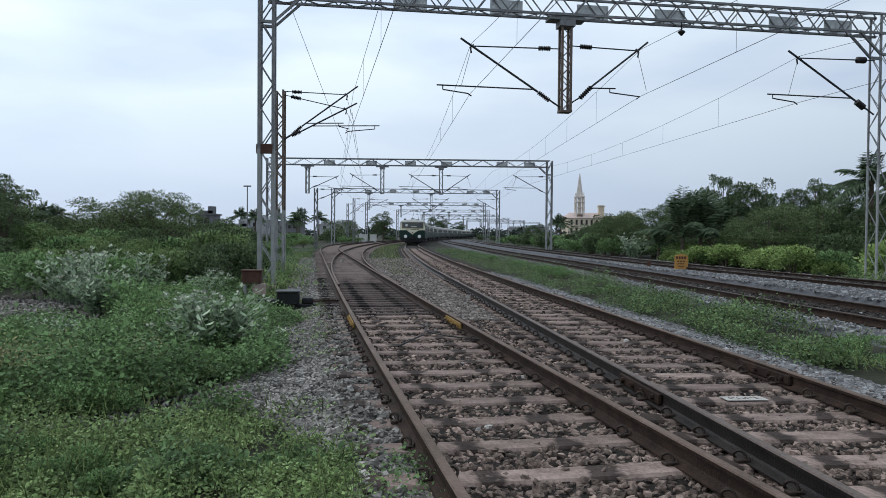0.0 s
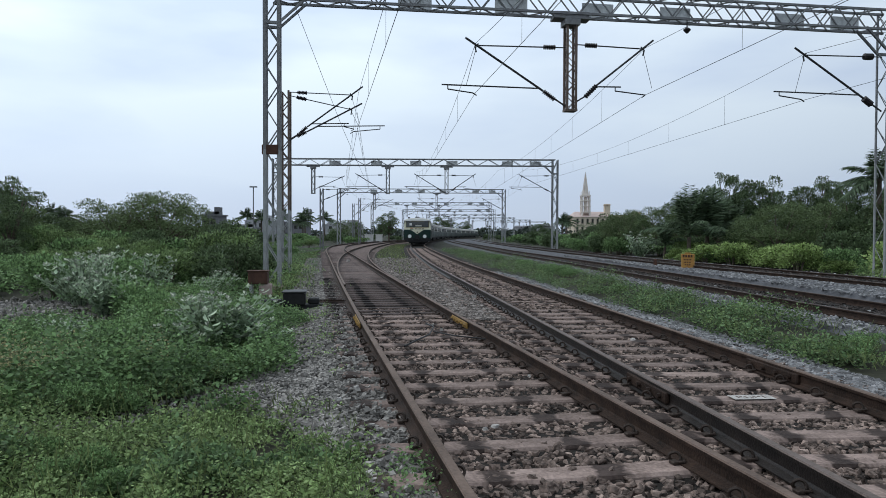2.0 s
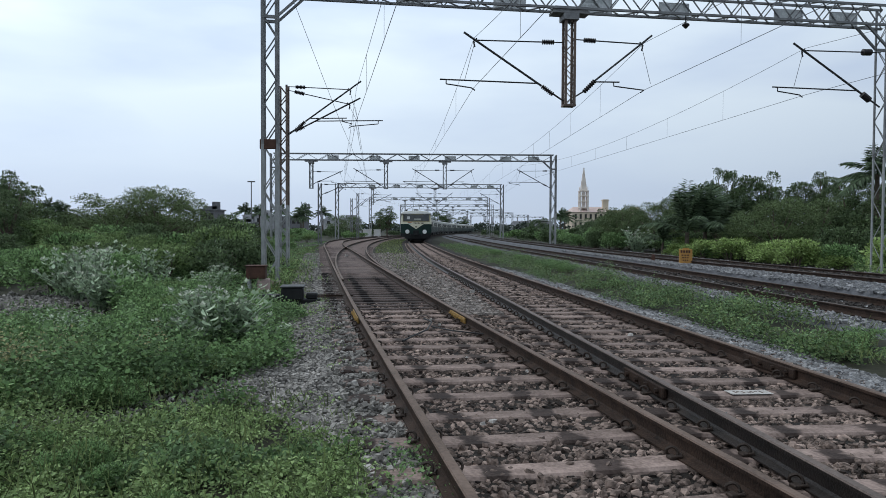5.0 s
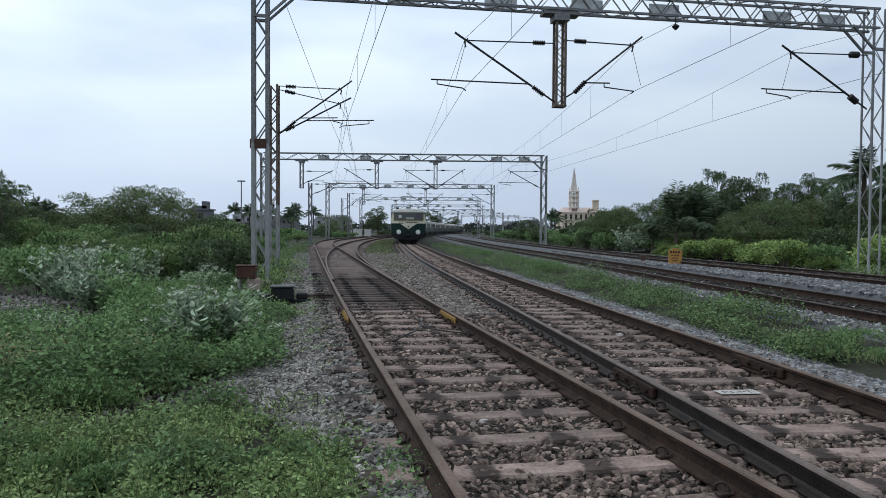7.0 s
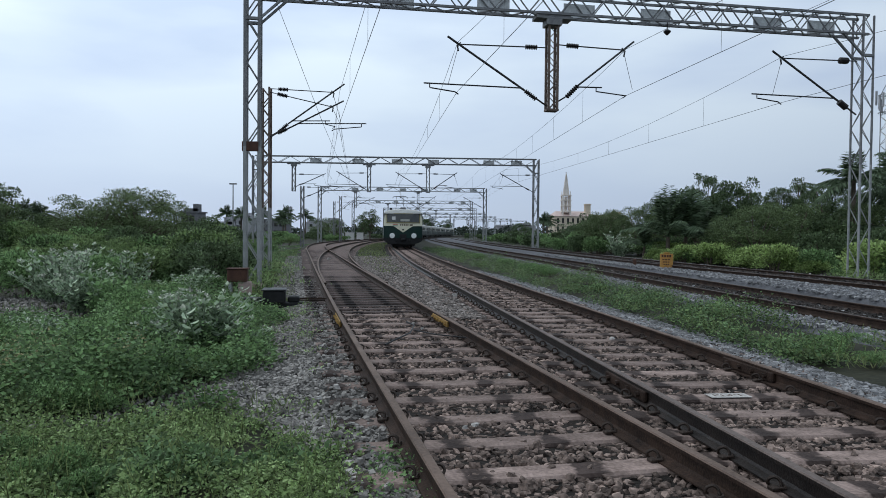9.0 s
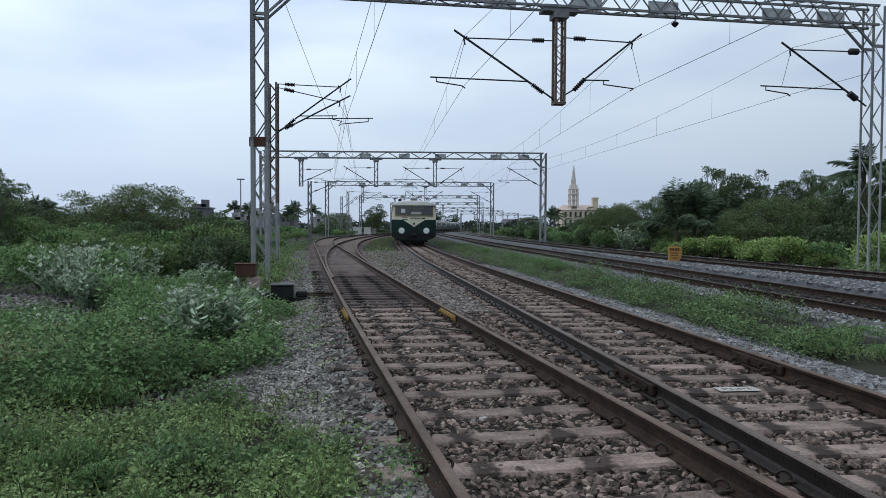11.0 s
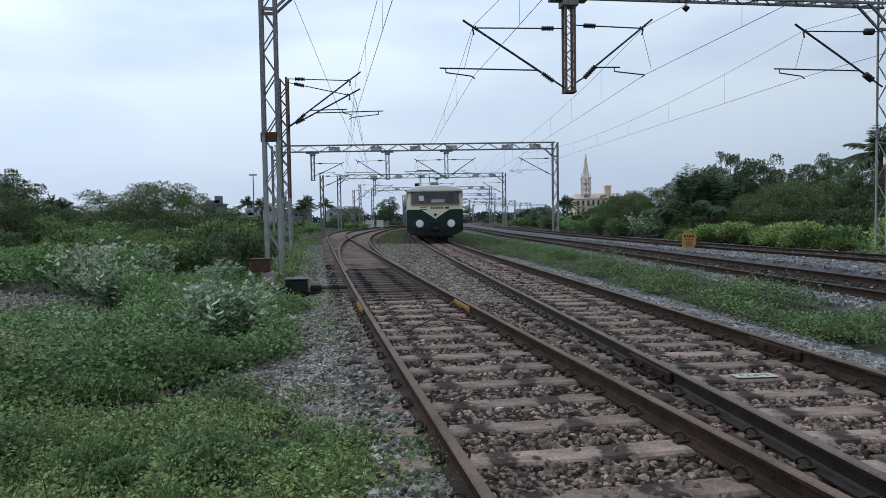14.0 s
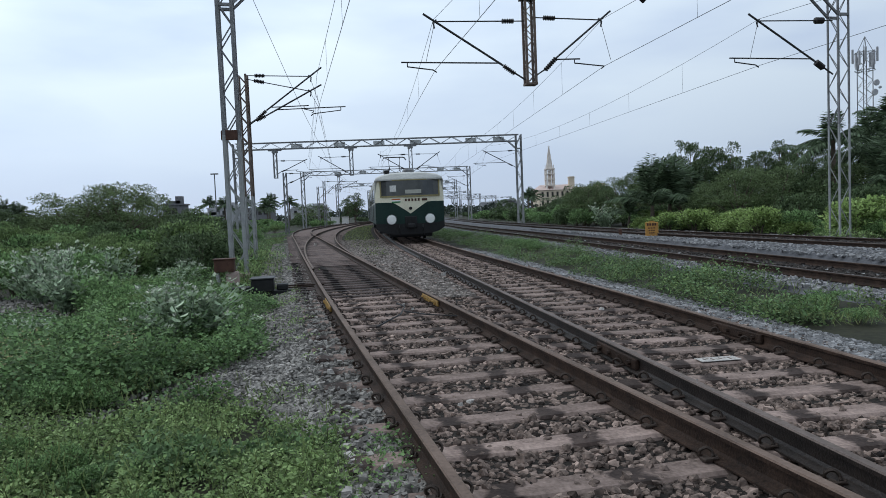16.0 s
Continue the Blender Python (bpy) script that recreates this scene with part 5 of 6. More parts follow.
dry = np.hypot((xy[:, 0] + 4.9) / 1.5, (xy[:, 1] - 8.4) / 0.95) + 0.5 * bumps(xy, 1.2, 40) < 1
kind = np.where(dry & (pick < 0.75), 4, kind)
h = np.where(dry, h * 0.75, h)
for k, mat, leaf, rad, label in ((0, M_LEAF_LOW, 0.034, 0.12, "dense low green creeping herbs with small leaves"), (1, M_LEAF, 0.06, 0.19, "tall green weeds on the trackside"), (3, M_LEAF_MID, 0.052, 0.17, "deep green weeds in patches beside the track"), (2, M_LEAF_OLIVE, 0.038, 0.15, "yellowish weeds mixed among the green"), (4, M_LEAF_DRY, 0.036, 0.17, "dry straw-coloured weeds among the green")):
    on = kind == k
    plant_field("low_herbs" if k == 0 else "weeds", xy[on], h[on], rad, base[on], 24 if k in (1, 3) else 20, leaf, mat, label, 21 + 7 * k)
# stray tufts creeping over the gravel
xy = band(420, 2.6, 16, lambda y: EDGE.at_y(y) - 0.2, lambda y: LOOP.at_y(y) - 1.3, 34, 1.1)
xy = xy[bumps(xy, 1.3, 15) > 0.08]
plant_field("stray_herbs", xy, np.full(len(xy), 0.1), 0.12, on_ground(xy, -0.05, -0.19, NEAR_LEFT, lambda y: 9e9, 0.7), 14, 0.035, M_LEAF_LOW, "small green tufts growing in the gravel", 34)
xy = np.random.default_rng(35).normal((-0.2, 4.4), (0.09, 0.25), (22, 2))
plant_field("stray_herbs", xy, np.full(len(xy), 0.16), 0.1, np.full(len(xy), -0.06), 24, 0.03, M_LEAF, "small green tufts growing in the gravel", 35)
xy = band(9000, -6, 2.6, lambda y: -7, lambda y: EDGE.at_y(y), 31, 0.7)
herb_field("low_herbs", xy, np.full(len(xy), 0.18) + 0.1 * bumps(xy, 1.1, 2), 0.07, M_LEAF_LOW, "dense low green creeping herbs with small leaves", 31, 0.75)
xy = clear_xy(30000, 14, 60, 23, 1.6)
xy = xy[(xy[:, 1] > 17.3) | (xy[:, 0] > -0.5 * xy[:, 1])]
far_edge = np.clip((np.array([EDGE.at_y(v) for v in xy[:, 1]]) - xy[:, 0]) / 4.0, 0.12, 1)
herb_field("weeds", xy, np.clip(0.6 + 0.45 * bumps(xy, 0.4, 8), 0.2, 1.1) * far_edge, 0.12, M_LEAF, "tall green weeds further along the trackside", 23)
xy = clear_xy(5000, 2.7, 16, 24, 1.2)
herb_field("grass_blades", xy, np.full(len(xy), 0.22) + 0.1 * bumps(xy, 0.5, 3), 0.13, M_GRASS, "thin dry grass blades among the herbs", 24, 0.06, flat=1.8)
xy = band(9000, 14, 90, lambda y: EDGE.at_y(y) - 5.5, lambda y: LOOP.at_y(y) - (1.55 if y > 24 else 3.0), 125, 1.2)
herb_field("verge_grass", xy, np.clip(0.34 + 0.3 * bumps(xy, 0.35, 44), 0.08, 0.7), 0.11, M_LEAF_MID, "tall soft grass and weeds on the verge", 125, 0.2, flat=0.9)
xy = band(9000, 16, 70, lambda y: EDGE.at_y(y) - 2.2, lambda y: LOOP.at_y(y) - 1.7, 25, 1.3)
herb_field("verge_grass", xy, np.full(len(xy), 0.13) + 0.08 * bumps(xy, 0.6, 4), 0.1, M_GRASS, "short yellowish grass on the track verge", 25, 0.25, flat=0.9)

# grass grown up round the feet of the gantry and the lattice mast
for fx, fy, sd in ((-5.5, 21.2, 71), (-6.9, 28.9, 72), (15.6, 24.4, 73)):
    xy = np.random.default_rng(sd).normal((fx, fy), (0.75, 0.6), (700, 2))
    herb_field("foot_grass", xy, np.clip(0.55 - 0.2 * np.hypot(xy[:, 0] - fx, xy[:, 1] - fy), 0.15, 0.6), 0.14, M_LEAF_LOW, "tall grass round a mast foot", sd, 0.25, flat=0.9)

# strip between the main and the third track
xy = band(34000, 8, 75, lambda y: MAIN.at_y(y) + 2.35, lambda y: THIRD.at_y(y) - 2.0, 26, 1.7)
bb = bumps(xy, 0.55, 9) + 0.4 * bumps(xy, 1.9, 3)
keep = bb > 0.0
xy, bb = xy[keep], bb[keep]
xy, bb = xy[::7], bb[::7]
sel = np.random.default_rng(4).random(len(xy))
for lo, hi, mat, name in ((0, 0.5, M_LEAF_MID, "low green herbs between the tracks"), (0.5, 0.8, M_LEAF_TREE, "dull low herbs between the tracks"), (0.8, 1.0, M_LEAF_OLIVE, "yellowish low herbs between the tracks")):
    on = (sel >= lo) & (sel < hi)
    plant_field("strip_herbs", xy[on], np.clip(0.2 + 0.6 * bb[on], 0.06, 0.55), 0.22, np.full(on.sum(), -0.2), 22, 0.058, mat, name, 60 + int(lo * 10))
xy = band(3500, 8, 60, lambda y: MAIN.at_y(y) + 2.2, lambda y: THIRD.at_y(y) - 1.8, 27, 1.6)
herb_field("strip_grass", xy, np.full(len(xy), 0.2), 0.14, M_GRASS, "thin dry grass between the tracks", 27, 0.08, flat=1.6)
xy = band(6000, 22, 110, lambda y: max(LOOP.at_y(y) + 1.7, BRANCH.at_y(y) + 1.6 if y > 26 else -99), lambda y: MAIN.at_y(y) - 1.7, 28, 1.2)
xy = xy[xy[:, 1] > 27]
herb_field("strip_grass", xy, np.full(len(xy), 0.16), 0.12, M_GRASS, "yellowish grass between loop and main track", 28, 0.3, flat=0.9)

# ---- bushes, shrubs, trees ----
BUSHES = [bush_template(31, M_LEAF, "leafy green trackside bush"), bush_template(32, M_LEAF, "leafy green trackside bush", 3000, 0.06), bush_template(33, M_LEAF_DARK, "dense dark green bush", 3000, 0.07), bush_template(34, M_LIME, "bright lime green creeper bush", 2800, 0.08), bush_template(35, M_LEAF_OLIVE, "yellowish green feathery bush", 3000, 0.06)]
MILKWEED = [milkweed_template(41, 19), milkweed_template(42, 26)]
TREES = [tree_template(51, M_LEAF_DARK, "broad dark green roadside tree"), tree_template(52, M_LEAF_TREE, "broad mid-green tree with an open crown", 6, 6.5, 14000, 0.15, 40, 0.12), tree_template(53, M_LEAF_DARK, "tall uneven dark green tree", 7.5, 4.5, 10000, 0.165, 28, 0.2)]
PALMS = [palm_template(61, 2.0, 15, 3.6, "young coconut palm with dark fronds from low down"), palm_template(62, 4.8, 24, 2.7), palm_template(63, 6.0, 22, 2.4)]
used = set()
place_rng = random.Random(77)


def put(kind, i, x, y, s, sz=None, z=-0.2):
    """Stand a copy of a template at (x, y); the template itself takes the first place."""
    m = pose(x, y, z, 0, 0, place_rng.uniform(0, 360)) @ Matrix.Diagonal((s, s, (sz or s), 1))
    ob = kind[i]
    if ob.name not in used:
        used.add(ob.name)
        ob.matrix_basis = m
        return ob
    return copy_scaled(ob, m)


def copy_scaled(ob, m):
    old = ob.scale.copy()
    ob.scale = (1, 1, 1)
    c = copy_thing(ob, m)
    ob.scale = old
    return c


def far_thicket(n, y0, y1, left, right, kinds, size, squash, seed, label):
    """Bushes too far off to count, joined into one mesh for each kind of leaf."""
    rng = random.Random(seed)
    for kind in sorted(set(kinds)):
        me = next(c for c in BUSHES[kind].children if c.name.startswith("foliage")).data
        v = np.empty(len(me.vertices) * 3, np.float32)
        me.vertices.foreach_get("co", v)
        v = v.reshape(-1, 4, 3)[::3]
        vs = []
        for _ in range(round(n * kinds.count(kind) / len(kinds))):
            y = rng.uniform(y0, y1)
            x = rng.uniform(left(y), right(y))
            s, a = rng.uniform(*size), rng.uniform(0, 6.28)
            big = (v - v.mean(1, keepdims=True)) * 1.7 + v.mean(1, keepdims=True)
            w = big.reshape(-1, 3) @ np.array(Matrix.Rotation(a, 3, "Z")).T
            vs.append(w * np.array([s, s, s * rng.uniform(*squash)]) + np.array([x, y, -0.2]))
        vs = np.concatenate(vs)
        f = (np.array([(0, 1, 2), (0, 2, 3)])[None] + (np.arange(len(vs) // 4) * 4)[:, None, None]).reshape(-1, 3)
        tagged(new("far_thicket", array_mesh("far_thicket", vs, f, me.materials[0])), label, "bushes", kind="stuff")


def thicket(n, y0, y1, left, right, kinds, size, squash, seed):
    rng = random.Random(seed)
    if y0 > 70:
        far_thicket(n, y0, y1, left, right, kinds, size, squash, seed, "distant dark green thicket beside the line")
        return
    for _ in range(n):
        y = rng.uniform(y0, y1)
        x = rng.uniform(left(y), right(y))
        s = rng.uniform(*size)
        put(BUSHES, rng.choice(kinds), x, y, s, s * rng.uniform(*squash))


# left side, near to far
# soft lush plants standing out of the low herbs
for x, y, k in ((-3.5, 6.6, 0.5), (-3.2, 6.75, 0.36), (-3.75, 6.9, 0.42), (-2.55, 4.95, 0.3), (-2.3, 4.6, 0.26), (-2.75, 4.7, 0.28), (-1.75, 4.1, 0.22), (-3.9, 8.2, 0.5), (-4.6, 7.4, 0.45), (-2.75, 8.6, 0.42), (-4.6, 5.6, 0.34), (-3.1, 5.3, 0.26), (-4.9, 10.4, 0.55), (-6.1, 9.9, 0.5)):
    put(BUSHES, 1 if k > 0.3 else 0, x, y, k, k * 0.95)
thicket(16, 10, 16, lambda y: -0.47 * y, lambda y: EDGE.at_y(y) - 2.0, (0, 1, 4), (0.5, 0.9), (0.7, 1.0), 1)
thicket(46, 17.8, 28, lambda y: -0.78 * y, lambda y: EDGE.at_y(y) - 2.2, (0, 2, 4, 2, 1), (0.9, 1.6), (0.75, 1.1), 2)
thicket(46, 27, 44, lambda y: -0.78 * y, lambda y: EDGE.at_y(y) - 3.0, (0, 2, 2, 4), (1.3, 2.3), (0.75, 1.05), 3)
thicket(50, 44, 75, lambda y: -0.75 * y, lambda y: LOOP.at_y(y) - 7.0, (0, 2, 1, 4, 2), (2.0, 3.3), (0.75, 1.0), 4)
thicket(26, 48, 110, lambda y: LOOP.at_y(y) - 10.0, lambda y: LOOP.at_y(y) - 3.5, (0, 1, 4), (0.9, 1.7), (0.6, 0.9), 14)
thicket(34, 100, 200, lambda y: LOOP.at_y(y) - 40.0, lambda y: LOOP.at_y(y) - 5, (2, 2, 0), (1.8, 3.2), (0.55, 0.8), 15)
thicket(30, 75, 150, lambda y: -0.72 * y, lambda y: LOOP.at_y(y) - 8.0, (2, 0, 2), (2.6, 4.2), (0.65, 0.9), 5)
for x, y, s, i in ((-3.3, 9.9, 1.1, 1), (-2.95, 10.2, 0.8, 0), (-3.7, 10.2, 0.95, 0), (-7.4, 14.5, 0.9, 1), (-8.0, 15.6, 1.15, 0), (-8.9, 16.4, 1.2, 1), (-9.6, 17.2, 1.0, 0), (-7.9, 17.8, 1.1, 0), (-9.4, 18.6, 1.2, 1),
                   (-6.3, 18.2, 0.9, 0), (-6.2, 17.2, 0.8, 1), (-6.6, 19.5, 0.9, 0), (-7.0, 20.5, 0.9, 1), (-5.1, 13.2, 0.7, 1), (-4.6, 11.2, 0.6, 0), (-5.9, 10.4, 0.6, 1), (-7.6, 23, 1.2, 0)):
    put(MILKWEED, i, x, y, s * (1.12 if x < -7 else 1.15), s * (1.12 if x < -7 else 0.88))
put(MILKWEED, 1, 13.6, 49, 1.9)
for i, x, y, s, sz in ((2, -31.5, 48, 0.9, 0.72), (0, -33.2, 50, 0.8, 0.95), (0, -29.6, 47, 0.75, 0.74), (0, -28.0, 49, 0.85, 0.48), (1, -26.2, 50, 0.75, 0.5), (1, -23.8, 49, 1.0, 0.66), (1, -21.4, 50.5, 0.95, 0.74), (1, -23.6, 54, 0.74, 0.8), (1, -20.6, 55, 0.75, 0.66), (0, -18.6, 58, 0.6, 0.5), (1, -26.4, 56, 0.9, 0.56), (2, -26.5, 41, 0.6, 0.58), (1, -28.5, 45, 0.7, 0.56), (0, -36, 60, 0.9, 0.5), (2, -33, 64, 0.8, 0.42),
                       (1, -42, 80, 1.0, 0.5), (0, -48, 85, 1.0, 0.5), (0, -38, 95, 1.0, 0.45), (1, -32, 100, 0.9, 0.42), (2, -60, 110, 1.0, 0.55), (0, -66, 120, 1.1, 0.65), (1, -55, 130, 1.0, 0.6), (2, -44, 135, 0.9, 0.4),
                       (0, -14.5, 165, 1.1, 1.15), (0, -17.0, 172, 1.0, 0.95), (1, -24, 175, 0.9, 0.8), (0, -5.5, 400, 2.6, 2.0), (0, 0.0, 405, 2.2, 1.7), (0, 10, 420, 2.0, 1.6), (1, -30, 190, 1.0, 0.9)):
    put(TREES, i, x, y, s, sz)
for i, x, y, s in ((1, -52, 120, 0.9), (2, -49, 125, 0.9), (1, -44, 160, 1.1), (2, -48, 162, 1.0), (2, -40, 165, 1.0), (1, -36, 168, 1.0), (2, -31, 170, 0.95), (2, -38, 180, 1.1), (1, -68, 120, 0.95), (2, -75, 128, 0.95)):
    put(PALMS, i, x, y, s)
# right side hedge, creepers, palms and trees beyond the outer track
thicket(26, 33, 47, lambda y: FOURTH.at_y(y) + 4.2, lambda y: FOURTH.at_y(y) + 8.5, (3, 3, 3, 0, 4), (1.2, 2.3), (0.55, 0.9), 6)
thicket(22, 22, 36, lambda y: FOURTH.at_y(y) + 4.4, lambda y: FOURTH.at_y(y) + 10, (3, 0, 3, 1), (1.0, 2.4), (0.6, 1.0), 16)
thicket(30, 34, 60, lambda y: FOURTH.at_y(y) + 7, lambda y: FOURTH.at_y(y) + 13 + 0.1 * y, (2, 2, 0), (1.8, 3.2), (0.75, 1.05), 26)
thicket(34, 71, 125, lambda y: FOURTH.at_y(y) + 4.0, lambda y: FOURTH.at_y(y) + 14 + 0.15 * (y - 55), (0, 2, 2), (1.8, 3.2), (0.7, 1.0), 7)
thicket(10, 52, 72, lambda y: FOURTH.at_y(y) + 4.0, lambda y: FOURTH.at_y(y) + 9, (0, 2, 1), (1.6, 2.6), (0.7, 1.0), 27)
thicket(24, 115, 210, lambda y: FOURTH.at_y(y) + 4, lambda y: FOURTH.at_y(y) + 30, (2, 2, 0), (1.4, 2.6), (0.6, 0.85), 8)
thicket(14, 14, 30, lambda y: FOURTH.at_y(y) + 5.5, lambda y: FOURTH.at_y(y) + 11, (0, 3), (1.2, 2.0), (0.7, 1.0), 9)
for i, x, y, s in ((0, 15.6, 44.5, 0.84), (0, 16.9, 45, 0.86), (0, 18.9, 46, 0.72), (0, 14.5, 46, 0.5), (2, 25.7, 41, 0.87), (1, 29.5, 43, 1.0), (0, 27.5, 39, 0.9), (2, 33, 46, 1.1), (1, 27.5, 160, 1.0), (2, 25.8, 155, 0.8)):
    put(PALMS, i, x, y, s)
for i, x, y, s, sz in ((1, 15.8, 62, 0.69, 0.61), (0, 17.1, 60, 0.63, 0.59), (1, 17.8, 58, 0.63, 0.66), (0, 18.7, 57, 0.57, 0.76), (2, 21.6, 53, 0.56, 0.90), (0, 19.7, 50, 0.6, 0.80), (0, 23.2, 54, 0.74, 1.02), (0, 24.5, 54, 0.72, 1.01), (2, 26.4, 56, 0.72, 0.78),
                       (0, 28.5, 57, 0.72, 0.87), (2, 29.4, 56, 0.78, 0.82), (0, 30.2, 55, 0.74, 1.02), (0, 31.4, 55, 0.72, 0.92), (2, 29.8, 50, 0.84, 0.77), (1, 19.2, 40, 0.72, 0.57), (1, 22.0, 41, 0.8, 0.60), (1, 18.7, 42, 0.5, 0.48), (0, 24.6, 42, 0.7, 0.55),
                       (0, 31.2, 50, 0.9, 0.80), (2, 33.1, 50, 1, 0.73), (0, 36.5, 52, 1.1, 0.95), (1, 26.8, 41, 0.8, 0.59), (1, 30.2, 43, 0.9, 0.66), (0, 19.1, 52, 0.6, 0.72), (1, 18.7, 54, 0.55, 0.68), (1, 16.8, 63, 0.6, 0.64), (0, 15.2, 64, 0.55, 0.6), (0, 18.5, 70, 0.85, 0.5), (1, 21, 80, 0.9, 0.58),
                       (0, 19, 92, 0.9, 0.5), (1, 24, 100, 0.9, 0.62), (0, 26, 120, 1.0, 0.62), (1, 31, 130, 1.1, 0.72), (0, 36, 140, 1.2, 0.75), (0, 16.5, 125, 0.9, 0.62)):
    put(TREES, i, x, y, s, sz)
# small clumps on the strip between main and third track
for x, y, s in ((4.9, 30, 0.8), (4.6, 32, 0.7), (5.1, 28.6, 0.6), (6.0, 10.2, 0.5), (6.5, 10.6, 0.5), (5.6, 9.6, 0.42), (6.1, 9.2, 0.4), (5.2, 21, 0.45), (4.2, 38, 0.7), (3.4, 48, 0.7)):
    put(BUSHES, 1, x, y, s * 1.1, s * 0.75)


def far_woods():
    rng = np.random.default_rng(91)
    P, A = [], []
    lobes = []
    for _ in range(420):
        a = rng.uniform(-0.62, 0.75)
        d = rng.uniform(320, 640)
        r = rng.uniform(2.0, 5)
        lobes.append((math.sin(a) * d, math.cos(a) * d, rng.uniform(0, 2.2), r, rng.uniform(0.6, 1.1)))
    P, A = blob_points(rng, lobes, 42000)
    tagged(new("far_woods", leaf_cloud("far_woods", P, A, 1.1, M_LEAF_FAR, 0.8, 91)), "distant belt of dark trees on the horizon", "woods", kind="stuff")


far_woods()


# ---- buildings far off ----
def window_rows(ob, x0, x1, y, z_rows, n, w, h, material=None, parent=None):
    for z in z_rows:
        for k in range(n):
            x = x0 + (x1 - x0) * (k + 0.5) / n
            g = Geo()
            g.box(x - w / 2, x + w / 2, y - 0.06, y + 0.2, z, z + h)
            part("window", g, material or M_OPENING, parent or ob)


def church():
    ob = thing("church", "cream church with a tall pale openwork spire", "church", m=pose(66.3, 330, 0))
    g = Geo()
    g.box(-6, 12, 0, 18, -0.5, 10.3)
    wall = part("nave_wall", g, M_CHURCH, ob)
    window_rows(ob, -5.5, 11.5, 0, (3.0, 7.0), 7, 1.0, 2.4, parent=wall)
    g = Geo()
    g.quad_strip([[(-6.6, 0 - 0.5, 10.3), (12.6, -0.5, 10.3), (12.6, 18.5, 10.3), (-6.6, 18.5, 10.3)], [(-4, 8, 13.0), (11, 8, 13.0), (11, 10, 13.0), (-4, 10, 13.0)]])
    part("roof", g, M_ROOF_PINK, ob, "pale pinkish roof")
    g = Geo()
    g.box(12, 29, 2, 16, -0.5, 10.9)
    g.box(12, 29.4, 1.5, 16.5, 10.9, 11.3)
    g.box(24, 27.5, 4, 10, 11.3, 12.8)
    hall = part("hall", g, M_CHURCH, ob)
    window_rows(ob, 13, 28, 2, (2.6, 5.6, 8.4), 7, 1.1, 1.5, parent=hall)
    g = Geo()
    g.box(9.6, 12.2, 3, 6, 10.4, 16.6)
    g.box(9.3, 12.5, 2.7, 6.3, 16.0, 16.3)
    part("side_tower", g, M_CHURCH, ob)
    # tower: corner shafts, open stages, tall pyramid
    g = Geo()
    for sx in (-1, 1):
        for sy in (-1, 1):
            g.bar((sx * 1.9, 3 + sy * 1.9, -0.5), (sx * 1.75, 3 + sy * 1.75, 20.5), 0.7)
            g.bar((sx * 1.75, 3 + sy * 1.75, 20.5), (sx * 1.7, 3 + sy * 1.7, 22.6), 0.3)
    for z in (12.4, 15.2, 17.9, 20.3):
        g.box(-2.3, 2.3, 0.7, 5.3, z, z + 0.45)
    g.box(-0.7, 0.7, 2.3, 3.7, 12, 20)
    tower = part("tower", g, M_SPIRE, ob)
    g = Geo()
    g.quad_strip([[(-1.15, 1.85, 20.8), (1.15, 1.85, 20.8), (1.15, 4.15, 20.8), (-1.15, 4.15, 20.8)], [(-0.12, 2.88, 31), (0.12, 2.88, 31), (0.12, 3.12, 31), (-0.12, 3.12, 31)]])
    for sx in (-1, 1):
        for sy in (-1, 1):
            g.bar((sx * 1.3, 3 + sy * 1.3, 20.8), (sx * 0.1, 3 + sy * 0.1, 31.2), 0.3)
    g.bar((0, 3, 30.8), (0, 3, 32.0), 0.2)
    g.bar((-0.5, 3, 31.6), (0.5, 3, 31.6), 0.18)
    part("spire", g, M_SPIRE, ob)


def plain_house(x, y, w, d, h, material, label, storeys=2, n=3):
    ob = thing("house", label, "house", "far houses", m=pose(x, y, 0))
    g = Geo()
    g.box(-w / 2, w / 2, 0, d, -0.5, h)
    g.box(-w / 2 - 0.3, w / 2 + 0.3, -0.3, d + 0.3, h, h + 0.3)
    wall = part("wall", g, material, ob)
    sh = h / storeys
    window_rows(ob, -w / 2 + 0.4, w / 2 - 0.4, 0, [0.9 + k * sh for k in range(storeys)], n, 1.1, sh * 0.45, parent=wall)
    g = Geo()
    g.box(-w / 2, w / 2, d * 0.3, d * 0.3 + 0.2, h + 0.3, h + 1.0)
    g.box(w * 0.1, w * 0.4, d * 0.3, d * 0.7, h + 0.3, h + 2.0)
    part("roof_parapet", g, material, ob)


church()
plain_house(-53.4, 152, 3.6, 6, 5.6, M_HOUSE_GREY, "unfinished grey concrete house among palms", 2, 2)
plain_house(-47.5, 156, 5.0, 7, 2.8, M_HOUSE, "low pale house behind bushes", 1, 2)
plain_house(-50, 215, 9, 9, 4.6, M_HOUSE_GREY, "weathered white house on the horizon", 2, 5)
plain_house(-66, 235, 9, 9, 6.0, M_HOUSE, "weathered white house on the horizon", 2, 4)
plain_house(-42, 270, 14, 9, 5.2, M_HOUSE, "weathered white house on the horizon", 2, 4)
plain_house(116, 345, 9, 9, 11.2, M_HOUSE, "white flat-roofed house beside the church", 4, 3)
plain_house(48, 380, 22, 9, 5.6, M_HOUSE, "weathered white house on the horizon", 2, 5)
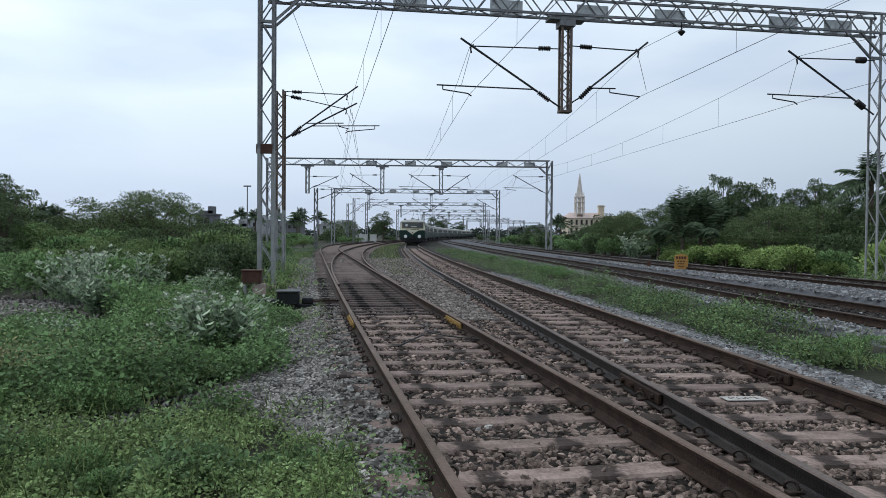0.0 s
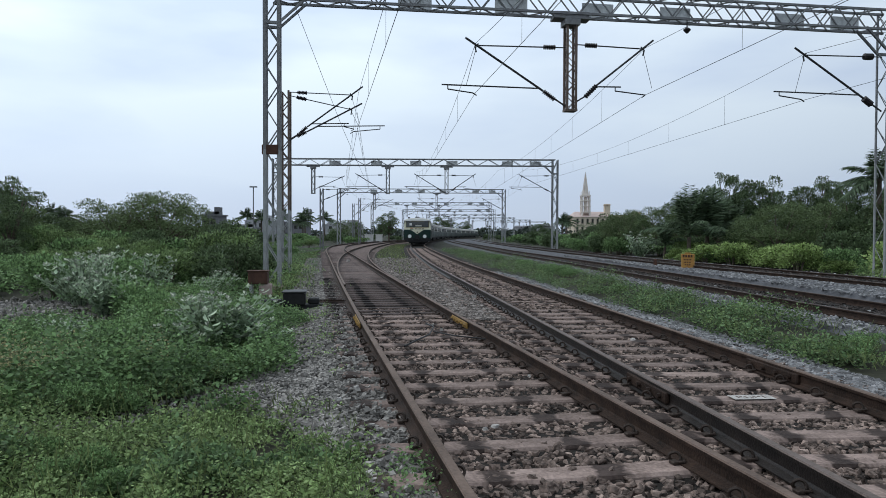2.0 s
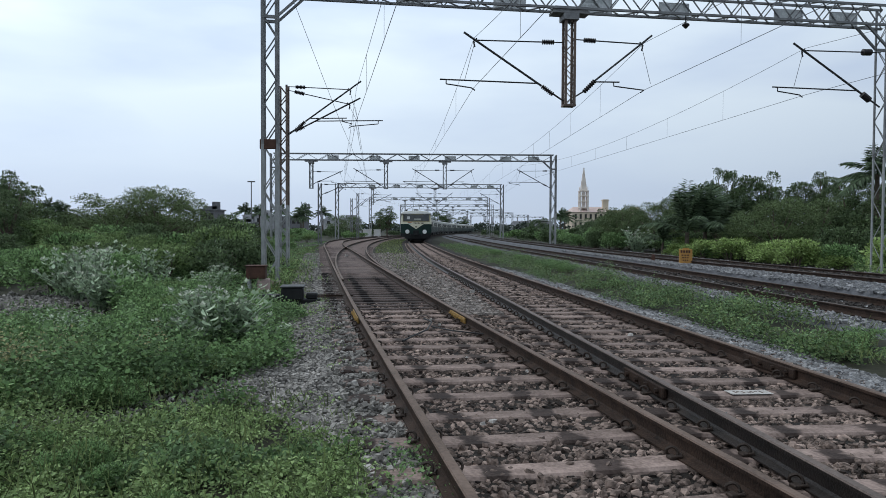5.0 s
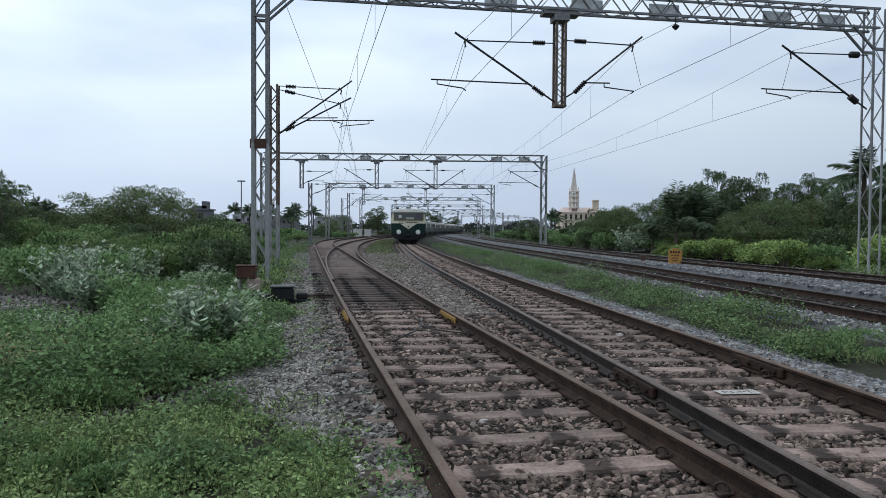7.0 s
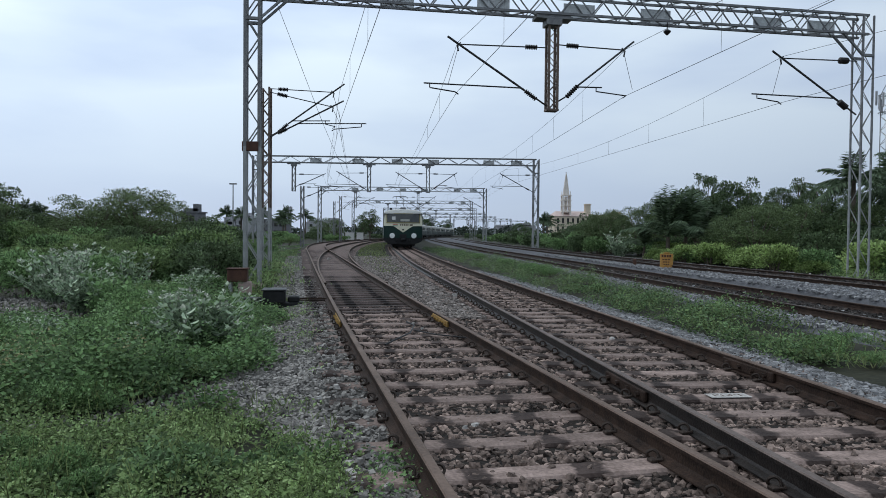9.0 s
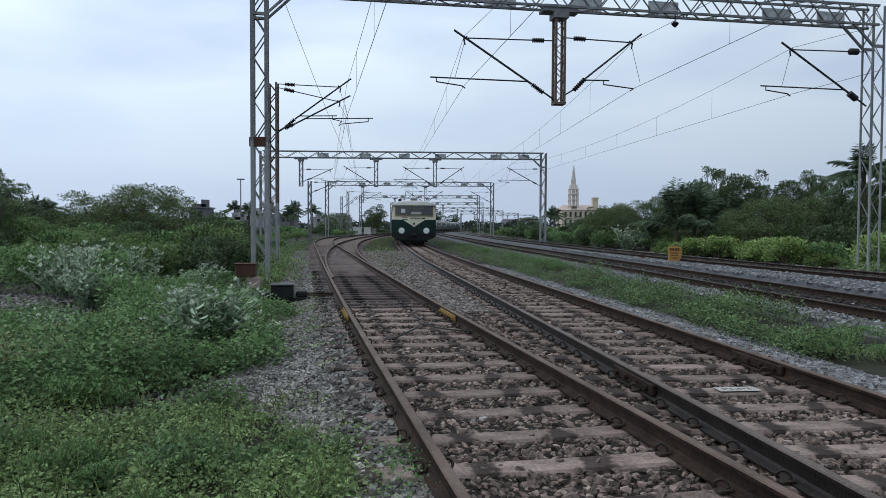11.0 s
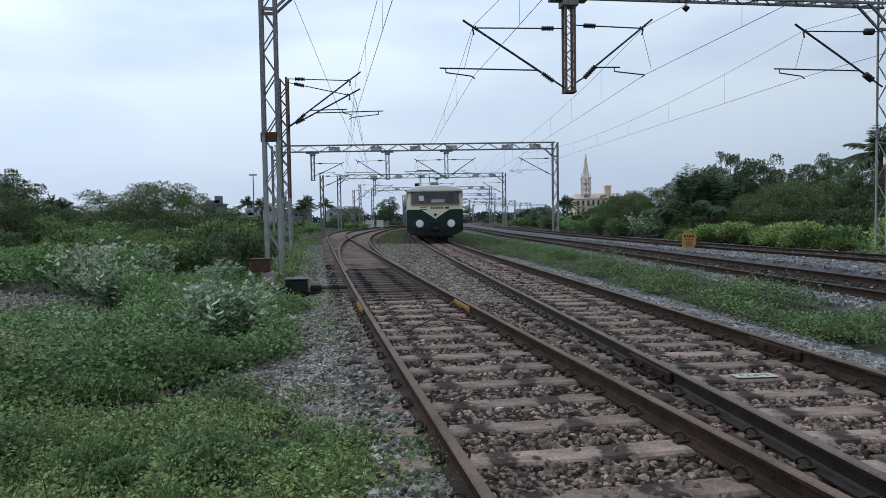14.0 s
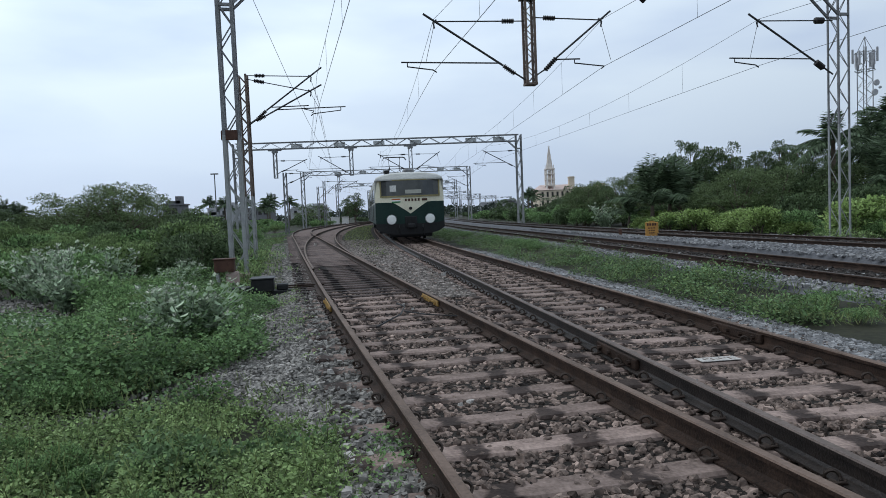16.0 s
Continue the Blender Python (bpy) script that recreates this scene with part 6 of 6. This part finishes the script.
for hx, hw in ((-16.6, 1.7), (-14.5, 1.3)):
    g = Geo()
    g.box(hx - hw / 2, hx + hw / 2, 141, 142.2, -0.2, 1.45, 0.04)
    g.box(hx - hw / 2 - 0.08, hx + hw / 2 + 0.08, 140.9, 142.3, 1.45, 1.55)
    tagged(part("cabinet", g, M_WHITE), "small white lineside cabinet in the grass", "cabinet", "white cabinets")
thicket(9, 122, 138, lambda y: -18.5, lambda y: -16.4, (4, 0, 0), (1.3, 1.8), (0.75, 0.95), 44)


def radio_tower():
    ob = thing("radio_tower", "grey lattice telephone tower with panel antennas and dishes", "tower", m=pose(98.0, 145, 0) @ Matrix.Diagonal((1.3, 1.3, 1.445, 1)))
    g = Geo()
    lattice(g, (0, 0, -0.3), (0, 0, 22.4), 1.6, 1.6, 0.1, 1.1, (1, 0, 0))
    for sx in (-1, 1):
        for sy in (-1, 1):
            g.bar((sx * 0.8, sy * 0.8, 22.4), (0, 0, 24.6), 0.08)
    for z in (19.6, 22.2):
        for k in range(12):
            a0, a1 = 6.28 * k / 12, 6.28 * (k + 1) / 12
            g.bar((1.5 * math.cos(a0), 1.5 * math.sin(a0), z), (1.5 * math.cos(a1), 1.5 * math.sin(a1), z), 0.07)
            if k % 3 == 0:
                g.bar((1.5 * math.cos(a0), 1.5 * math.sin(a0), z), (0.6 * math.cos(a0), 0.6 * math.sin(a0), z), 0.07)
    part("lattice", g, M_STEEL, ob)
    for k in range(12):
        a = 6.28 * k / 12
        r = 1.75 if k % 2 else 1.45
        g = Geo()
        x, yy, z = r * math.cos(a), r * math.sin(a), 19.8 + 0.5 * (k % 3)
        g.box(x - 0.16, x + 0.16, yy - 0.1, yy + 0.1, z, z + 2.1, 0.03)
        part("panel_antenna", g, M_HOUSE, ob)
    for x, z, r in ((1.1, 17.6, 0.45), (0.8, 16.2, 0.5), (1.7, 16.9, 0.2)):
        g = Geo()
        g.tube([(x, -1.0, z), (x, -1.15, z), (x, -1.4, z)], [r * 0.6, r, r * 0.95], 16)
        part("dish", g, M_HOUSE, ob)
    return ob


radio_tower()


def light_mast():
    ob = thing("light_mast", "tall thin grey yard light mast", "mast", m=pose(-40.2, 140, 0))
    g = Geo()
    g.tube([(0, 0, -0.3), (0, 0, 11.2)], [0.16, 0.1], 8)
    part("pole", g, M_STEEL, ob)
    g = Geo()
    g.box(-0.75, 0.75, -0.25, 0.25, 11.1, 11.35, 0.04)
    part("lamp_head", g, M_STEEL, ob)


light_mast()


def distant_mast():
    ob = thing("telecom_mast", "thin grey telecom mast on the horizon", "mast")
    g = Geo()
    lattice(g, (-53.3, 260, -0.2), (-53.3, 260, 11.2), 0.9, 0.9, 0.2, 1.2, (1, 0, 0))
    part("tower", g, M_STEEL, ob)
    for k in range(3):
        a = 0.6 + 2.09 * k
        g = Geo()
        x, y = -53.3 + 0.8 * math.cos(a), 260 + 0.8 * math.sin(a)
        g.box(x - 0.25, x + 0.25, y - 0.2, y + 0.2, 9.0, 11.0, 0.03)
        part("panel_antenna", g, M_HOUSE, ob)


distant_mast()

# ---- lineside equipment ----
def point_machine():
    ob = thing("point_machine", "black iron switch machine on a base beside the loop track", "switch machine", m=pose(-3.55, 15.9, -0.1, 0, 0, 9))
    g = Geo()
    g.box(-0.3, 0.2, -0.28, 0.28, 0.05, 0.34, 0.03)
    part("motor_case", g, M_BLACK, ob)
    g = Geo()
    g.box(-0.33, 0.23, -0.31, 0.31, 0.343, 0.375, 0.02)
    part("lid", g, M_TUBE, ob, "dull dark lid")
    g = Geo()
    g.box(-0.85, 0.6, -0.18, 0.18, -0.08, 0.06, 0.02)
    g.box(-0.85, -0.34, -0.2, 0.2, 0.06, 0.17, 0.03)
    g.box(0.26, 0.52, -0.14, 0.14, 0.06, 0.2, 0.03)
    part("base_plate", g, M_BLACK, ob)
    g = Geo()
    g.tube([(0.3, 0.08, 0.14), (1.35, 0.08, 0.12)], 0.018, 6)
    g.tube([(0.3, -0.1, 0.12), (1.3, -0.1, 0.1)], 0.018, 6)
    part("throw_rod", g, M_RUST, ob)


def relay_box():
    ob = thing("junction_box", "rust-brown sheet metal box on a pinkish concrete stub", "box", m=pose(-5.12, 18.3, -0.15, 0, 0, 8) @ Matrix.Diagonal((1.15, 1.15, 1.12, 1)))
    g = Geo()
    g.box(0.02, 0.3, -0.14, 0.14, 0, 0.36, 0.02)
    part("stub", g, M_PINK, ob)
    g = Geo()
    g.box(-0.22, 0.22, -0.18, 0.18, 0.363, 0.66, 0.02)
    case = part("case", g, M_BROWN, ob)
    g = Geo()
    g.box(-0.25, 0.25, -0.2, 0.2, 0.663, 0.685, 0.01)
    part("cover", g, M_BROWN, case)
    g = Geo()
    g.box(-0.2, -0.13, -0.1, 0.1, 0, 0.36, 0.01)
    part("leg", g, M_HOUSE, ob)


def warning_board():
    ob = thing("lineside_board", "weathered yellow lineside board with unreadable dark lettering", "sign", m=pose(10.55, 30.2, 0.05, 0, 0, -12))
    g = Geo()
    g.box(-0.28, 0.28, -0.05, 0.05, 0.1, 0.72, 0.02)
    part("panel", g, M_BOARD, ob)
    g = Geo()
    g.box(-0.13, 0.13, -0.04, 0.04, 0.723, 0.78, 0.015)
    part("top_tab", g, M_BOARD, ob)
    g = Geo()
    g.box(-0.26, 0.26, -0.07, 0.07, -0.1, 0.097, 0.03)
    part("base", g, M_BROWN, ob)
    for z, w in ((0.57, 0.44), (0.44, 0.36), (0.33, 0.3), (0.22, 0.26)):
        n = 4 if z > 0.5 else 3
        for k in range(n):
            x = -w / 2 + w * k / n
            g = Geo()
            g.box(x, x + w / n * 0.7, -0.056, -0.05, z, z + (0.11 if z > 0.5 else 0.05))
            part("lettering_bar", g, M_BROWN, ob)


def fishplate(path, off, y, side):
    """Yellow-painted joint plates on a rail, with bolts."""
    cx, cy = path.side(y, off)
    ob = thing("joint_plate", "yellow-painted bolted joint plate on the rail", "joint plate", "joint plates", m=pose(cx, cy, 0, 0, 0, math.degrees(math.atan(-path.slope(y)))))
    g = Geo()
    g.box(0.012 if side > 0 else -0.05, 0.05 if side > 0 else -0.012, -0.6, 0.6, 0.035, 0.135, 0.01)
    part("plate", g, M_YELLOW, ob)
    for k in range(6):
        g = Geo()
        yy = -0.5 + k * 0.2
        g.tube([(0.05 * side, yy, 0.085), (0.085 * side, yy, 0.085)], 0.026, 6)
        part("bolt", g, M_YELLOW, ob)


point_machine()
relay_box()
warning_board()
fishplate(LOOP, GAUGE / 2, 11.7, -1)
fishplate(LOOP, -GAUGE / 2, 12.0, -1)
for path, off, y, side in ((MAIN, -GAUGE / 2, 6.9, -1), (MAIN, GAUGE / 2, 7.6, -1)):
    cx, cy = path.side(y, off)
    ob = thing("joint_plate", "dark bolted joint plate on the rail", "joint plate", "joint plates", m=pose(cx, cy, 0, 0, 0, math.degrees(math.atan(-path.slope(y)))))
    g = Geo()
    g.box(-0.055, -0.012, -0.5, 0.5, 0.03, 0.135, 0.01)
    part("plate", g, M_RUST, ob)
    for k in range(4):
        g = Geo()
        g.tube([(-0.055, -0.38 + k * 0.25, 0.085), (-0.09, -0.38 + k * 0.25, 0.085)], 0.026, 6)
        part("bolt", g, M_RUST, ob)

# short dark post on the far ballast, painted sleeper top, pale stones and rubbish
g = Geo()
g.tube([(9.85, 32.6, 0.0), (9.85, 32.6, 0.42), (9.85, 32.6, 0.46)], [0.09, 0.09, 0.05], 8)
tagged(part("marker_post", g, M_BROWN), "short dark stump post on the ballast", "post")
slab = thing("painted_slab", "white-painted sleeper top with worn dark lettering", "sign", m=pose(2.99, 6.72, 0.004, 0, 0, 5))
g = Geo()
g.box(-0.21, 0.21, -0.085, 0.085, 0.0, 0.004, 0.001)
part("paint_panel", g, M_WORN_WHITE, slab)
for k, (x, w, y0, y1) in enumerate(((-0.15, 0.02, -0.03, 0.04), (-0.115, 0.028, 0.015, 0.035), (-0.07, 0.018, -0.04, 0.03), (-0.02, 0.03, -0.03, -0.008), (0.02, 0.016, -0.035, 0.04), (0.06, 0.03, 0.0, 0.02), (0.11, 0.02, -0.04, 0.035))):
    g = Geo()
    g.box(x, x + w, y0, y1, 0.0045, 0.006)
    part("lettering_bar", g, M_STEEL_RUST, slab)
rng_s = np.random.default_rng(5)
for x, y, s in ((0.39, 5.6, 0.045), (0.3, 5.52, 0.035), (0.66, 17.4, 0.1), (2.79, 10.33, 0.06), (-0.28, 11.9, 0.07), (-0.12, 11.3, 0.05), (-4.7, 15.8, 0.14), (3.55, 4.75, 0.04), (-1.05, 6.5, 0.05), (-3.9, 45, 0.16), (2.4, 5.85, 0.04), (-0.95, 7.0, 0.05), (-1.35, 6.3, 0.04), (0.9, 7.6, 0.035), (0.25, 8.4, 0.03), (1.75, 5.15, 0.05), (-5.9, 40.0, 0.18), (2.1, 7.9, 0.035)):
    v, tris = stone_shapes(1, rng_s)
    me = array_mesh("stone", v[0] * s * 0.8, tris, M_WORN_WHITE)
    tagged(part("pale_stone", me, None, m=pose(x, y, 0.02, 0, 0, 30)), "chalk-white loose stone on the ballast", "stone", "pale stones")
g = Geo()
g.tube([(-0.62, 9.6, 0.02), (-0.45, 10.0, 0.05), (-0.3, 10.6, 0.04), (-0.25, 11.4, 0.05), (-0.4, 12.0, 0.03)], 0.013, 6)
tagged(part("cable", g, M_BLACK), "dark loose bonding cable lying between the rails", "cable")
g = Geo()
g.tube([(-0.25, 11.0, 0.03), (0.1, 10.4, 0.05), (0.55, 10.1, 0.05)], 0.011, 6)
tagged(part("cable", g, M_BLACK), "dark loose bonding cable lying between the rails", "cable")

# single ballast stones lying nearest, parts of the near bed
rng_b = np.random.default_rng(66)
LOOSE = []
for k in range(8):
    v, tris = stone_shapes(1, rng_b, True)
    LOOSE.append(array_mesh("stone", v[0] * 0.042, tris, M_STONE))
for k, (x, y) in enumerate(band(290, 2.9, 5.2, lambda y: LOOP.at_y(y) - 0.7, lambda y: LOOP.at_y(y) + 2.6, 67, 1.0)):
    part("stone", LOOSE[k % 8], None, near_bed, m=pose(x, y, -0.022, rng_b.uniform(-30, 30), rng_b.uniform(-30, 30), rng_b.uniform(0, 360)))


motions()
